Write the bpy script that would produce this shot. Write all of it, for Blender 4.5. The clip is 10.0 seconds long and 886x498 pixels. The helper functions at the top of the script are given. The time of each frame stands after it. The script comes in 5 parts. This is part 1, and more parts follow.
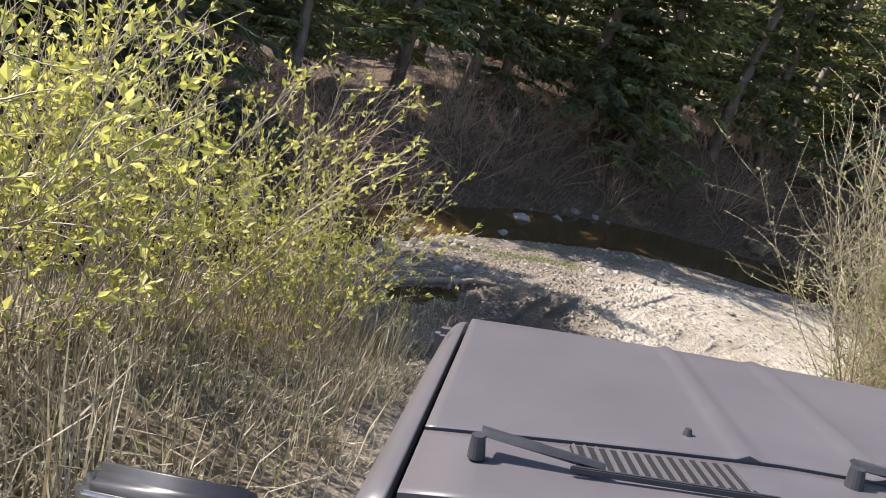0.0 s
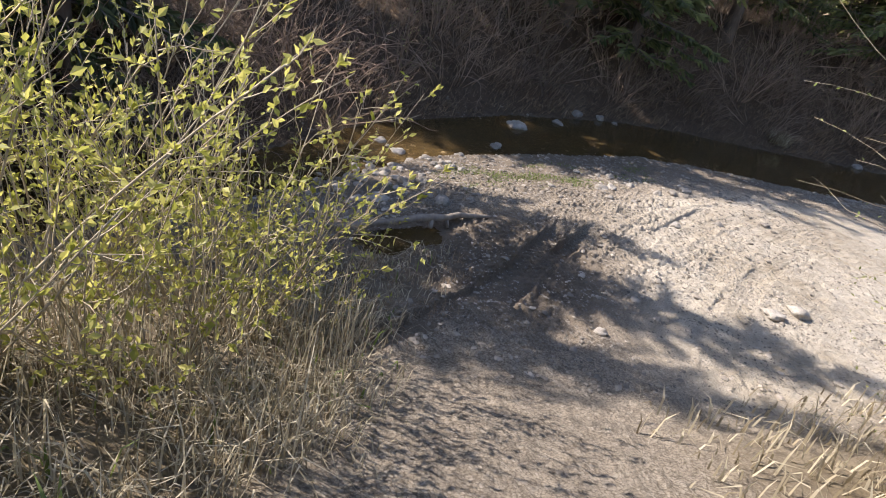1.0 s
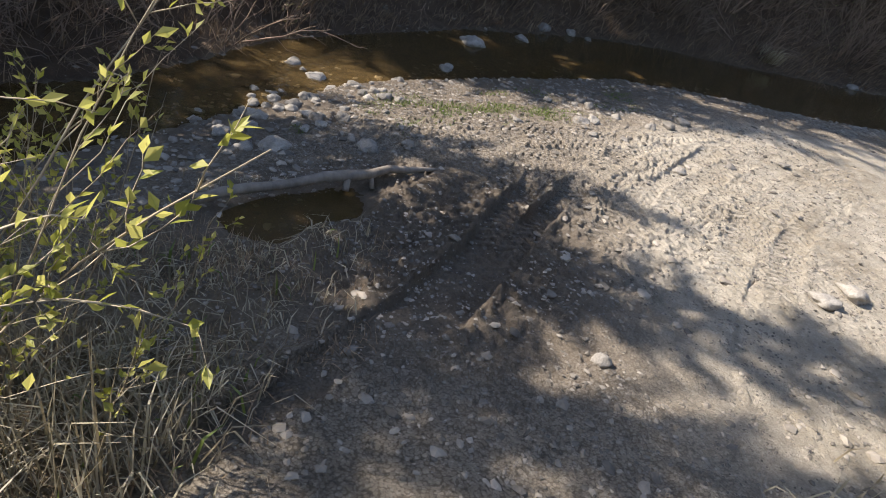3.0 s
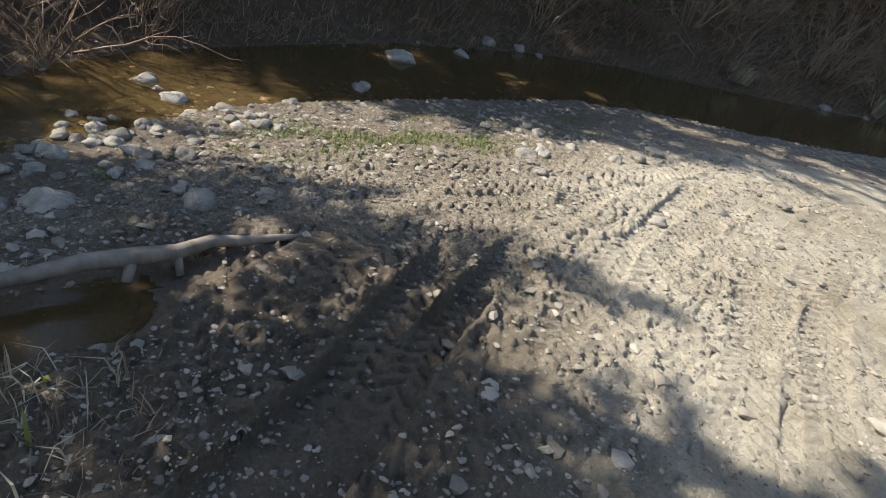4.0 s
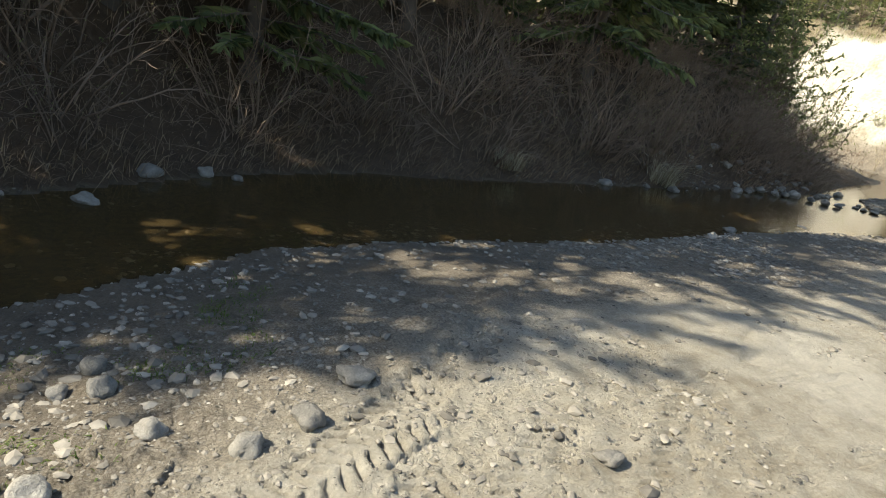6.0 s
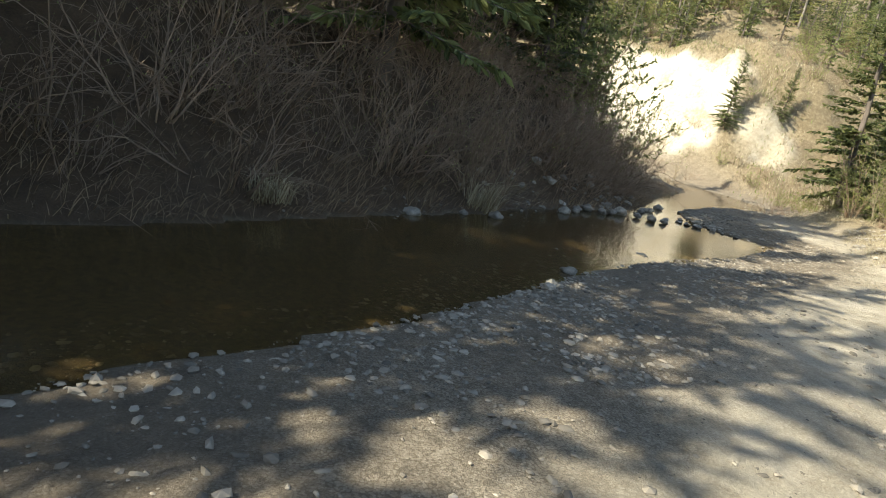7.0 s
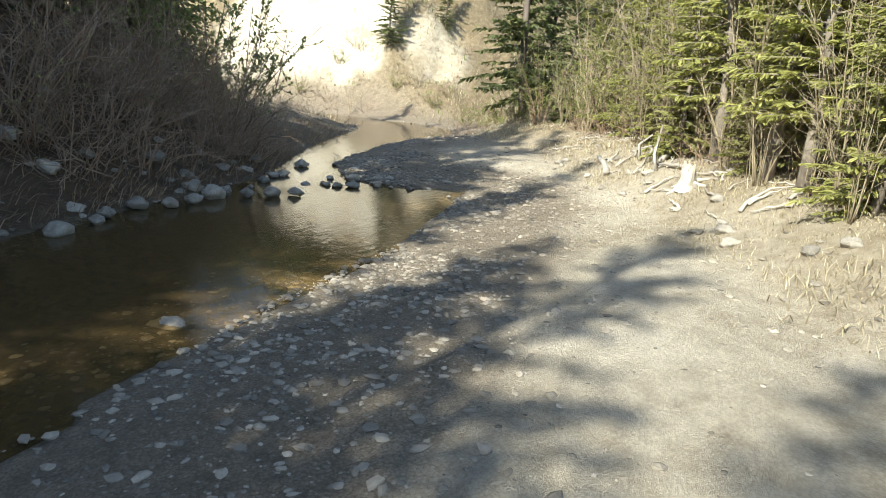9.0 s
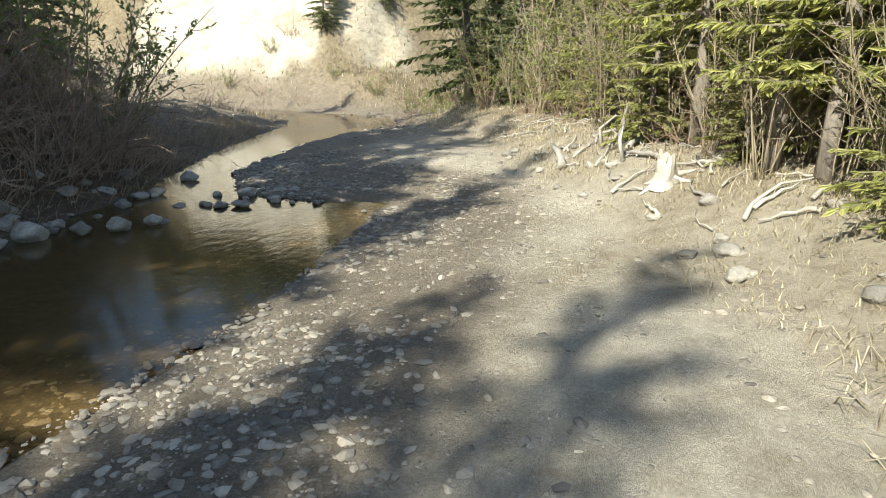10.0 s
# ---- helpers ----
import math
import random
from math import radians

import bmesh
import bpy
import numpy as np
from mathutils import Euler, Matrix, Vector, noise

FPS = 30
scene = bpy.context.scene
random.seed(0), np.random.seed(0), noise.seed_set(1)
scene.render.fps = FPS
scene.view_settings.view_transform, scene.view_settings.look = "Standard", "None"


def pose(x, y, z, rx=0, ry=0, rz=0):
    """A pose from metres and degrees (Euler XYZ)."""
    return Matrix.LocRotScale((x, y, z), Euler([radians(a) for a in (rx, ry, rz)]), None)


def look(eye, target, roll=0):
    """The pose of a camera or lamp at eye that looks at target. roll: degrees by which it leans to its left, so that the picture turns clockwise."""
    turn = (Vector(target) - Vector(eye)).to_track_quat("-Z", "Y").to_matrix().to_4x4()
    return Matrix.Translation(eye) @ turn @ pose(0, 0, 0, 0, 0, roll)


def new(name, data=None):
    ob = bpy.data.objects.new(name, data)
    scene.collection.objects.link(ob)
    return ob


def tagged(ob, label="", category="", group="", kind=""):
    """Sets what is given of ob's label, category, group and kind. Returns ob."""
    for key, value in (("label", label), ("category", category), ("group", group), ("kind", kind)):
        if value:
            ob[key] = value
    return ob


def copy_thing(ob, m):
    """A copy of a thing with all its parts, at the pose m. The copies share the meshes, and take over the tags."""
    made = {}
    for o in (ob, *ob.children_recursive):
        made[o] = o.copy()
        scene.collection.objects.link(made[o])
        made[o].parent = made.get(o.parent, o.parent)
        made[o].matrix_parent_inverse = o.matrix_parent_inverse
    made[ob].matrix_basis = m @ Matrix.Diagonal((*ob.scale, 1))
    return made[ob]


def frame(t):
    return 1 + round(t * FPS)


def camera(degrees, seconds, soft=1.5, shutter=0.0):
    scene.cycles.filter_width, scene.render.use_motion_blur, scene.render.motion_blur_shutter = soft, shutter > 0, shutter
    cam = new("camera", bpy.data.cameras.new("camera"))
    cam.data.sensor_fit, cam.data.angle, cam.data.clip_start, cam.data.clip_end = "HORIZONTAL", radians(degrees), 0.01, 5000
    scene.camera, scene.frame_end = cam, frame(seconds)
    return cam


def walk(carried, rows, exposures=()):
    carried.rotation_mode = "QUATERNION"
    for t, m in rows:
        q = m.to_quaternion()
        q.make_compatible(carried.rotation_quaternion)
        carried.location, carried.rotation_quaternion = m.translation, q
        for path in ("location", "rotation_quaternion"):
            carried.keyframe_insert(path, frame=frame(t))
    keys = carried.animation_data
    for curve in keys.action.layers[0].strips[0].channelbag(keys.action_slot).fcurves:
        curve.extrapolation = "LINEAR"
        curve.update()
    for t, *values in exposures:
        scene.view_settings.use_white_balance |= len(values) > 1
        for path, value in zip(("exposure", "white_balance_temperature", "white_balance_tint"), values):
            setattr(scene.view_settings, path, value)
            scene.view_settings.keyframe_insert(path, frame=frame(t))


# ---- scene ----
cam = camera(70.5, 10.0, soft=0.95)
PATH = [
    (0, (-0.019, -0.118, 3.396), (0.075, 1.764, 2.728), 18.5),
    (0.5, (0.11, 0.698, 3.301), (0.236, 2.534, 2.518), 18.3),
    (1, (0.199, 1.354, 3.179), (0.367, 3.117, 2.249), 15.5),
    (1.5, (0.294, 2.056, 2.937), (0.552, 3.746, 1.899), 18.0),
    (2, (0.36, 2.469, 2.831), (0.653, 4.117, 1.738), 18.4),
    (3.3, (0.685, 3.557, 2.486), (1.024, 5.199, 1.395), 16.9),
    (3.5, (0.796, 3.836, 2.398), (1.151, 5.491, 1.333), 17.3),
    (4, (1.245, 4.828, 2.144), (1.675, 6.503, 1.139), 17.4),
    (4.5, (1.694, 5.599, 2.081), (2.232, 7.307, 1.189), 15.6),
    (5, (2.156, 6.308, 1.993), (2.831, 8.025, 1.221), 17.1),
    (5.5, (2.685, 6.865, 2.038), (3.458, 8.597, 1.402), 14.1),
    (5.7, (2.926, 7.096, 2.045), (3.737, 8.809, 1.407), 12.5),
    (6.8, (4.88, 9.575, 1.89), (6.149, 11.022, 1.345), 15.1),
    (7, (5.577, 9.938, 1.831), (6.918, 11.34, 1.343), 13.1),
    (7.5, (7.396, 10.832, 1.787), (8.898, 12.057, 1.295), 10.1),
    (8, (9.023, 11.422, 1.718), (10.663, 12.454, 1.224), 9.2),
    (8.5, (10.405, 11.701, 1.72), (12.135, 12.575, 1.227), 6.1),
    (9, (11.722, 11.904, 1.66), (13.521, 12.61, 1.144), 4.4),
    (9.5, (12.814, 12.04, 1.653), (14.632, 12.675, 1.115), 4.1),
    (10, (13.847, 12.097, 1.623), (15.668, 12.71, 1.069), 1.2),
]
EXPOSURES = [(0.0, 1.1, 6500, 18), (0.7, 1.05, 6600, 19), (2.0, 0.8, 6150, 24), (3.5, 0.85, 6750, 12), (5.0, 0.9, 6650, 8), (5.6, 0.8, 6700, 7), (7.0, 1.03, 7150, 5), (7.6, 1.02, 7050, 5), (8.5, 1.2, 6750, 4), (9.4, 1.03, 6500, 4), (10.0, 0.93, 6550, 4)]
walk(cam, [(t, look(eye, target, roll)) for t, eye, target, roll in PATH], EXPOSURES)

# ---- world and sun ----
SUN_TO = Vector((-0.95, 0.28, 0.84)).normalized()
ELEVATION = math.asin(SUN_TO.z)
AZIMUTH = math.atan2(SUN_TO.x, SUN_TO.y)          # clockwise from +y
world = bpy.data.worlds.new("sky")
scene.world = world
world.use_nodes = True
wn = world.node_tree
sky = wn.nodes.new("ShaderNodeTexSky")
sky.sky_type, sky.sun_disc = "NISHITA", False
sky.sun_elevation, sky.sun_rotation = ELEVATION, AZIMUTH
sky.air_density, sky.dust_density = 1.0, 0.6
wn.links.new(sky.outputs[0], wn.nodes["Background"].inputs[0])
wn.nodes["Background"].inputs[1].default_value = 0.135
sun = new("sun", bpy.data.lights.new("sun", "SUN"))
sun.data.energy, sun.data.angle, sun.data.color = 5.0, radians(0.53), (1.0, 0.95, 0.85)
sun.matrix_world = look(SUN_TO * 80, (0, 0, 0))


# ---- materials ----
def tree_of(name):
    m = bpy.data.materials.new(name)
    m.use_nodes = True
    return m, m.node_tree, m.node_tree.nodes["Principled BSDF"]


def noise_node(nt, scale, detail=6.0, rough=0.6, coords="Object", stretch=None):
    tc = nt.nodes.new("ShaderNodeTexCoord")
    mp = nt.nodes.new("ShaderNodeMapping")
    if stretch:
        mp.inputs["Scale"].default_value = stretch
    n = nt.nodes.new("ShaderNodeTexNoise")
    n.inputs["Scale"].default_value, n.inputs["Detail"].default_value, n.inputs["Roughness"].default_value = scale, detail, rough
    nt.links.new(tc.outputs[coords], mp.inputs[0])
    nt.links.new(mp.outputs[0], n.inputs[0])
    return n


def ramp(nt, source, stops):
    r = nt.nodes.new("ShaderNodeValToRGB")
    e = r.color_ramp.elements
    while len(e) < len(stops):
        e.new(0.5)
    for k, (p, c) in zip(e, stops):
        k.position, k.color = p, (*c, 1)
    nt.links.new(source, r.inputs[0])
    return r.outputs[0]


def mixed(nt, fac, a, b, mode="MIX"):
    n = nt.nodes.new("ShaderNodeMix")
    n.data_type, n.blend_type = "RGBA", mode
    for v, i in ((fac, 0), (a, 6), (b, 7)):
        if isinstance(v, (int, float)):
            n.inputs[i].default_value = v
        elif isinstance(v, tuple):
            n.inputs[i].default_value = (*v, 1)
        else:
            nt.links.new(v, n.inputs[i])
    return n.outputs[2]


def bump(nt, p, height, strength, distance=0.02):
    b = nt.nodes.new("ShaderNodeBump")
    b.inputs["Strength"].default_value, b.inputs["Distance"].default_value = strength, distance
    nt.links.new(height, b.inputs["Height"])
    nt.links.new(b.outputs[0], p.inputs["Normal"])


def plain(name, dark, light, scale=8.0, rough=0.8, rel=0.3, dist=0.01, stretch=None, vary=0.0, island=False, metal=0.0, coords="Object"):
    """A surface of two tones in coarse and fine grain, with relief; vary: spread of brightness from piece to piece."""
    m, nt, p = tree_of(name)
    a = noise_node(nt, scale, 8, 0.65, coords, stretch)
    b = noise_node(nt, scale * 0.17, 3, 0.5, coords)
    f = mixed(nt, 0.45, a.outputs[0], b.outputs[0])
    c = ramp(nt, f, [(0.3, dark), (0.7, light)])
    if vary:
        r = nt.nodes.new("ShaderNodeNewGeometry" if island else "ShaderNodeObjectInfo")
        h = nt.nodes.new("ShaderNodeHueSaturation")
        mr = nt.nodes.new("ShaderNodeMapRange")
        mr.inputs["To Min"].default_value, mr.inputs["To Max"].default_value = 1 - vary, 1 + vary
        nt.links.new(r.outputs["Random Per Island" if island else "Random"], mr.inputs[0])
        nt.links.new(mr.outputs[0], h.inputs["Value"])
        nt.links.new(c, h.inputs["Color"])
        c = h.outputs[0]
    nt.links.new(c, p.inputs["Base Color"])
    p.inputs["Roughness"].default_value, p.inputs["Metallic"].default_value = rough, metal
    if rel:
        bump(nt, p, a.outputs[0], rel, dist)
    return m


def leafy(name, dark, light, trans=0.35, vary=0.35, rough=0.55):
    """Leaves, needles and blades: thin, lit through, each island of its own tone."""
    m, nt, p = tree_of(name)
    g = nt.nodes.new("ShaderNodeNewGeometry")
    c = ramp(nt, g.outputs["Random Per Island"], [(0.0, dark), (1.0, light)])
    o = nt.nodes.new("ShaderNodeObjectInfo")
    mr = nt.nodes.new("ShaderNodeMapRange")
    mr.inputs["To Min"].default_value, mr.inputs["To Max"].default_value = 1 - vary, 1 + vary
    h = nt.nodes.new("ShaderNodeHueSaturation")
    nt.links.new(o.outputs["Random"], mr.inputs[0])
    nt.links.new(mr.outputs[0], h.inputs["Value"])
    nt.links.new(c, h.inputs["Color"])
    nt.links.new(h.outputs[0], p.inputs["Base Color"])
    p.inputs["Roughness"].default_value = rough
    t = nt.nodes.new("ShaderNodeBsdfTranslucent")
    nt.links.new(h.outputs[0], t.inputs[0])
    s = nt.nodes.new("ShaderNodeMixShader")
    s.inputs[0].default_value = trans
    nt.links.new(p.outputs[0], s.inputs[1])
    nt.links.new(t.outputs[0], s.inputs[2])
    nt.links.new(s.outputs[0], nt.nodes["Material Output"].inputs[0])
    return m


def ground_material():
    m, nt, p = tree_of("gravel_ground")
    fine = noise_node(nt, 55, 8, 0.7)
    mid = noise_node(nt, 6, 6, 0.6)
    big = noise_node(nt, 0.7, 4, 0.5)
    vor = nt.nodes.new("ShaderNodeTexVoronoi")
    vor.inputs["Scale"].default_value = 26
    tc = nt.nodes.new("ShaderNodeTexCoord")
    nt.links.new(tc.outputs["Object"], vor.inputs[0])
    small = nt.nodes.new("ShaderNodeTexVoronoi")
    small.inputs["Scale"].default_value = 70
    nt.links.new(tc.outputs["Object"], small.inputs[0])
    grit = noise_node(nt, 190, 4, 0.7)
    silt = ramp(nt, mixed(nt, 0.6, grit.outputs[0], mid.outputs[0]), [(0.34, (0.07, 0.058, 0.042)), (0.48, (0.31, 0.258, 0.187)), (0.66, (0.52, 0.445, 0.335))])
    stones = ramp(nt, mixed(nt, 0.5, vor.outputs["Color"], small.outputs["Color"]), [(0.25, (0.065, 0.055, 0.043)), (0.48, (0.29, 0.248, 0.187)), (0.75, (0.56, 0.50, 0.40))])
    gravel = mixed(nt, ramp(nt, fine.outputs[0], [(0.40, (0, 0, 0)), (0.58, (0.85, 0.85, 0.85))]), silt, stones)
    gaps = ramp(nt, small.outputs["Distance"], [(0.0, (1, 1, 1)), (0.5, (1, 1, 1)), (0.72, (0.38, 0.35, 0.31))])
    gravel = mixed(nt, 0.9, gravel, gaps, "MULTIPLY")
    gravel = mixed(nt, 0.25, gravel, ramp(nt, big.outputs[0], [(0.35, (0.175, 0.147, 0.11)), (0.7, (0.37, 0.32, 0.25))]))
    soil = ramp(nt, mixed(nt, 0.5, fine.outputs[0], mid.outputs[0]), [(0.3, (0.07, 0.05, 0.03)), (0.5, (0.20, 0.155, 0.09)), (0.72, (0.36, 0.30, 0.19))])
    mud_and_shade = ramp(nt, mixed(nt, 0.4, fine.outputs[0], mid.outputs[0]), [(0.3, (0.085, 0.066, 0.045)), (0.7, (0.225, 0.178, 0.125))])
    bed = ramp(nt, vor.outputs["Color"], [(0.1, (0.03, 0.023, 0.012)), (0.9, (0.12, 0.09, 0.04))])
    sand = ramp(nt, mixed(nt, 0.6, mid.outputs[0], big.outputs[0]), [(0.34, (0.31, 0.255, 0.17)), (0.45, (0.47, 0.415, 0.315)), (0.6, (0.64, 0.585, 0.475))])
    zone = nt.nodes.new("ShaderNodeVertexColor")
    zone.layer_name = "zone"
    sep = nt.nodes.new("ShaderNodeSeparateColor")
    nt.links.new(zone.outputs[0], sep.inputs[0])
    wet = nt.nodes.new("ShaderNodeVertexColor")
    wet.layer_name = "bed"
    wsep = nt.nodes.new("ShaderNodeSeparateColor")
    nt.links.new(wet.outputs[0], wsep.inputs[0])
    humus = ramp(nt, mixed(nt, 0.5, fine.outputs[0], mid.outputs[0]), [(0.3, (0.035, 0.022, 0.013)), (0.7, (0.16, 0.105, 0.06))])
    c = mixed(nt, sep.outputs[0], gravel, soil)
    c = mixed(nt, wsep.outputs[1], c, humus)
    c = mixed(nt, sep.outputs[1], c, mud_and_shade)
    c = mixed(nt, sep.outputs[2], c, sand)
    c = mixed(nt, wsep.outputs[0], c, bed)
    nt.links.new(c, p.inputs["Base Color"])
    p.inputs["Roughness"].default_value = 0.9
    inv = nt.nodes.new("ShaderNodeInvert")
    nt.links.new(vor.outputs["Distance"], inv.inputs["Color"])
    inv2 = nt.nodes.new("ShaderNodeInvert")
    nt.links.new(small.outputs["Distance"], inv2.inputs["Color"])
    h = mixed(nt, 0.12, fine.outputs[0], inv2.outputs[0])
    h = mixed(nt, 0.15, h, inv.outputs[0])
    h = mixed(nt, 0.4, h, grit.outputs[0])
    bump(nt, p, h, 1.0, 0.036)
    return m


def water_material():
    m, nt, p = tree_of("river_water")
    p.inputs["Base Color"].default_value = (0.36, 0.25, 0.11, 1)
    p.inputs["Roughness"].default_value = 0.03
    p.inputs["IOR"].default_value = 1.33
    p.inputs["Transmission Weight"].default_value = 0.86
    a = noise_node(nt, 5.0, 4, 0.55, "Object", (1.0, 2.2, 1.0))
    b = noise_node(nt, 0.8, 3, 0.5)
    bump(nt, p, mixed(nt, 0.35, a.outputs[0], b.outputs[0]), 0.10, 0.05)
    return m


GROUND = ground_material()
WATER = water_material()
STONE = plain("river_stone", (0.17, 0.155, 0.13), (0.44, 0.405, 0.345), 7, 0.8, 0.6, 0.03, vary=0.35)
PEBBLE = plain("pebble_stone", (0.115, 0.10, 0.078), (0.36, 0.32, 0.26), 9, 0.85, 0.5, 0.01, vary=0.5, island=True)
BARK = plain("spruce_bark", (0.07, 0.055, 0.045), (0.24, 0.20, 0.17), 14, 0.9, 0.7, 0.02, stretch=(1, 1, 0.25), vary=0.2)
GREY_BARK = plain("grey_bark", (0.10, 0.085, 0.07), (0.33, 0.29, 0.24), 14, 0.9, 0.7, 0.02, stretch=(1, 1, 0.25), vary=0.2)
PALE_BARK = plain("grey_weathered_wood", (0.22, 0.20, 0.175), (0.52, 0.48, 0.42), 12, 0.85, 0.5, 0.01, stretch=(1, 1, 0.2), vary=0.2)
TWIG = plain("shrub_twig", (0.14, 0.10, 0.07), (0.42, 0.30, 0.21), 20, 0.85, 0.0, vary=0.3)
WILLOW_TWIG = plain("willow_twig", (0.20, 0.16, 0.10), (0.46, 0.39, 0.27), 20, 0.8, 0.0, vary=0.2)
WILLOW_LEAF = leafy("willow_leaf", (0.30, 0.32, 0.05), (0.62, 0.58, 0.17), 0.5, 0.1)
BUD_LEAF = leafy("budding_leaf", (0.17, 0.21, 0.06), (0.40, 0.42, 0.16), 0.5, 0.25)
NEEDLE = leafy("spruce_needles", (0.06, 0.085, 0.033), (0.235, 0.255, 0.095), 0.35, 0.35)
# spruce needles once more, with the sun on them put into a paler colour
SUNLIT_NEEDLE = leafy("sunlit_spruce_needles", (0.20, 0.22, 0.065), (0.54, 0.53, 0.20), 0.5, 0.25)
DRY_GRASS = leafy("dry_grass", (0.22, 0.175, 0.10), (0.66, 0.59, 0.42), 0.35, 0.15)
DARK_GRASS = leafy("matted_dry_grass", (0.15, 0.10, 0.06), (0.50, 0.365, 0.225), 0.3, 0.2)
GREEN_GRASS = leafy("new_grass", (0.10, 0.15, 0.03), (0.25, 0.30, 0.08), 0.35, 0.2)


# ---- plan of the river and the ground ----
NEAR = [(-40, -22), (-22, -8), (-14, -2), (-8, 2.2), (-4, 4.8), (-2.2, 6.4), (-1.2, 7.7), (-0.5, 8.7), (0.1, 9.5), (0.4, 10.0), (1.2, 10.6), (2.3, 11.4), (3.4, 12.1), (4.3, 12.7),
        (5.2, 12.9), (6.6, 13.2), (8.5, 13.4), (10.4, 13.8), (11.6, 14.1), (13.1, 14.4), (15.3, 14.6), (17.3, 14.6), (19.3, 14.9), (20.8, 15.2),
        (20.9, 15.7), (20.5, 16.3), (20.7, 17.3), (22.0, 18.3), (25.8, 19.3), (28.5, 19.5), (31, 19.4), (32.8, 20.2), (33.8, 22.2), (34.2, 25), (34.3, 28), (34, 33), (32.5, 44), (30, 55)]
FAR = [(-42, -17), (-24, -4), (-15, 1.2), (-8.5, 5.0), (-4.8, 6.8), (-2.8, 7.9), (-1.7, 8.8), (-1.2, 9.7), (-0.6, 10.9), (0.5, 12.1), (2.0, 13.6), (3.3, 14.4), (4.6, 15.2), (6.3, 15.8), (7.7, 15.9), (9.4, 16.3),
       (11.2, 16.7), (13.0, 17.0), (14.2, 17.4), (16.0, 17.7), (18.5, 17.9), (20.0, 18.3), (21.6, 19.0), (24.5, 20.3), (27.5, 21.4), (29.6, 22.0), (31.0, 23.2),
       (31.7, 25.5), (32.0, 28.5), (31.8, 33), (30.3, 44), (28, 55)]
BANK = [(2.0, -60), (2.0, 1), (2.2, 4.2), (4.5, 5.2), (7, 6.0), (10, 7.7), (13, 9.4), (15.5, 10.4), (17.2, 11.2), (18.8, 11.7), (20.0, 12.4), (21.5, 13.2), (23.3, 14.0), (26, 15.2), (27.3, 16.4), (29.5, 17.8), (31.5, 18.5), (34, 18.4), (40, 16), (55, 11), (90, -2)]
CLIFF = [(30, 60), (32.8, 45), (34.6, 36), (35.1, 31), (35.2, 27.5), (35.5, 24.5), (36.8, 22.0), (40, 19.5), (47, 15.5), (62, 8), (90, -8)]
# wheel tracks: middle line, half width, depth
TRACKS = [
    ([(-0.1, 4.2), (0.3, 4.75), (0.58, 5.16), (0.91, 5.65), (1.24, 6.14), (1.49, 6.58), (1.78, 7.18), (1.98, 7.58), (2.2, 7.92)], 0.10, 0.115),
    ([(0.95, 5.35), (1.25, 5.8), (1.57, 6.33), (1.87, 6.9), (2.1, 7.3), (2.35, 7.66), (2.6, 8.0), (2.88, 8.36)], 0.085, 0.10),
    ([(2.5, 7.9), (3.16, 8.72), (3.89, 9.40), (4.53, 9.92), (5.6, 10.8)], 0.12, 0.05),
    ([(2.2, 6.6), (2.56, 7.16), (2.77, 7.45), (3.1, 7.9), (3.35, 8.14), (3.9, 8.8), (4.6, 9.6)], 0.10, 0.045),
    ([(0.9, 7.95), (1.24, 8.11), (1.66, 8.31), (2.06, 8.53), (2.52, 8.68), (3.07, 8.9), (3.6, 9.26)], 0.12, 0.035),
    ([(1.3, 8.3), (1.86, 8.5), (2.6, 8.78), (3.3, 9.05), (4.0, 9.6)], 0.10, 0.03),
    ([(1.2, 7.85), (1.77, 8.16), (2.29, 8.3), (3.06, 8.7)], 0.11, 0.035),
    ([(2.3, 7.6), (2.71, 8.11), (3.05, 8.49)], 0.10, 0.03),
    ([(1.18, 6.88), (1.38, 7.19), (1.77, 7.62), (2.0, 8.14)], 0.11, 0.03),
    ([(2.5, 4.9), (2.62, 5.3), (2.76, 5.77), (3.14, 6.4), (3.6, 7.1), (4.4, 8.0)], 0.10, 0.03),
    ([(2.75, 5.0), (2.87, 5.27), (3.14, 5.77), (3.77, 6.75), (4.3, 7.5), (5.0, 8.2), (6.3, 9.2)], 0.12, 0.035),
    ([(3.0, 6.3), (3.4, 6.9), (4.0, 7.8), (4.8, 8.6), (6.0, 9.6), (8.0, 10.6)], 0.11, 0.03),
    ([(0.7, 7.5), (1.3, 7.75), (2.0, 7.95), (2.7, 8.3)], 0.12, 0.03),
    ([(1.0, 7.0), (1.35, 7.5), (1.75, 8.1), (2.1, 8.8), (2.6, 9.3)], 0.12, 0.025),
    ([(1.4, 8.85), (2.0, 8.95), (2.7, 9.1), (3.5, 9.4)], 0.12, 0.025),
    ([(1.7, 9.3), (2.4, 9.25), (3.2, 9.2), (3.9, 9.35), (4.8, 9.9)], 0.11, 0.02),
    ([(2.9, 7.2), (3.3, 7.8), (3.8, 8.4), (4.6, 9.1), (5.4, 9.8)], 0.12, 0.025),
]


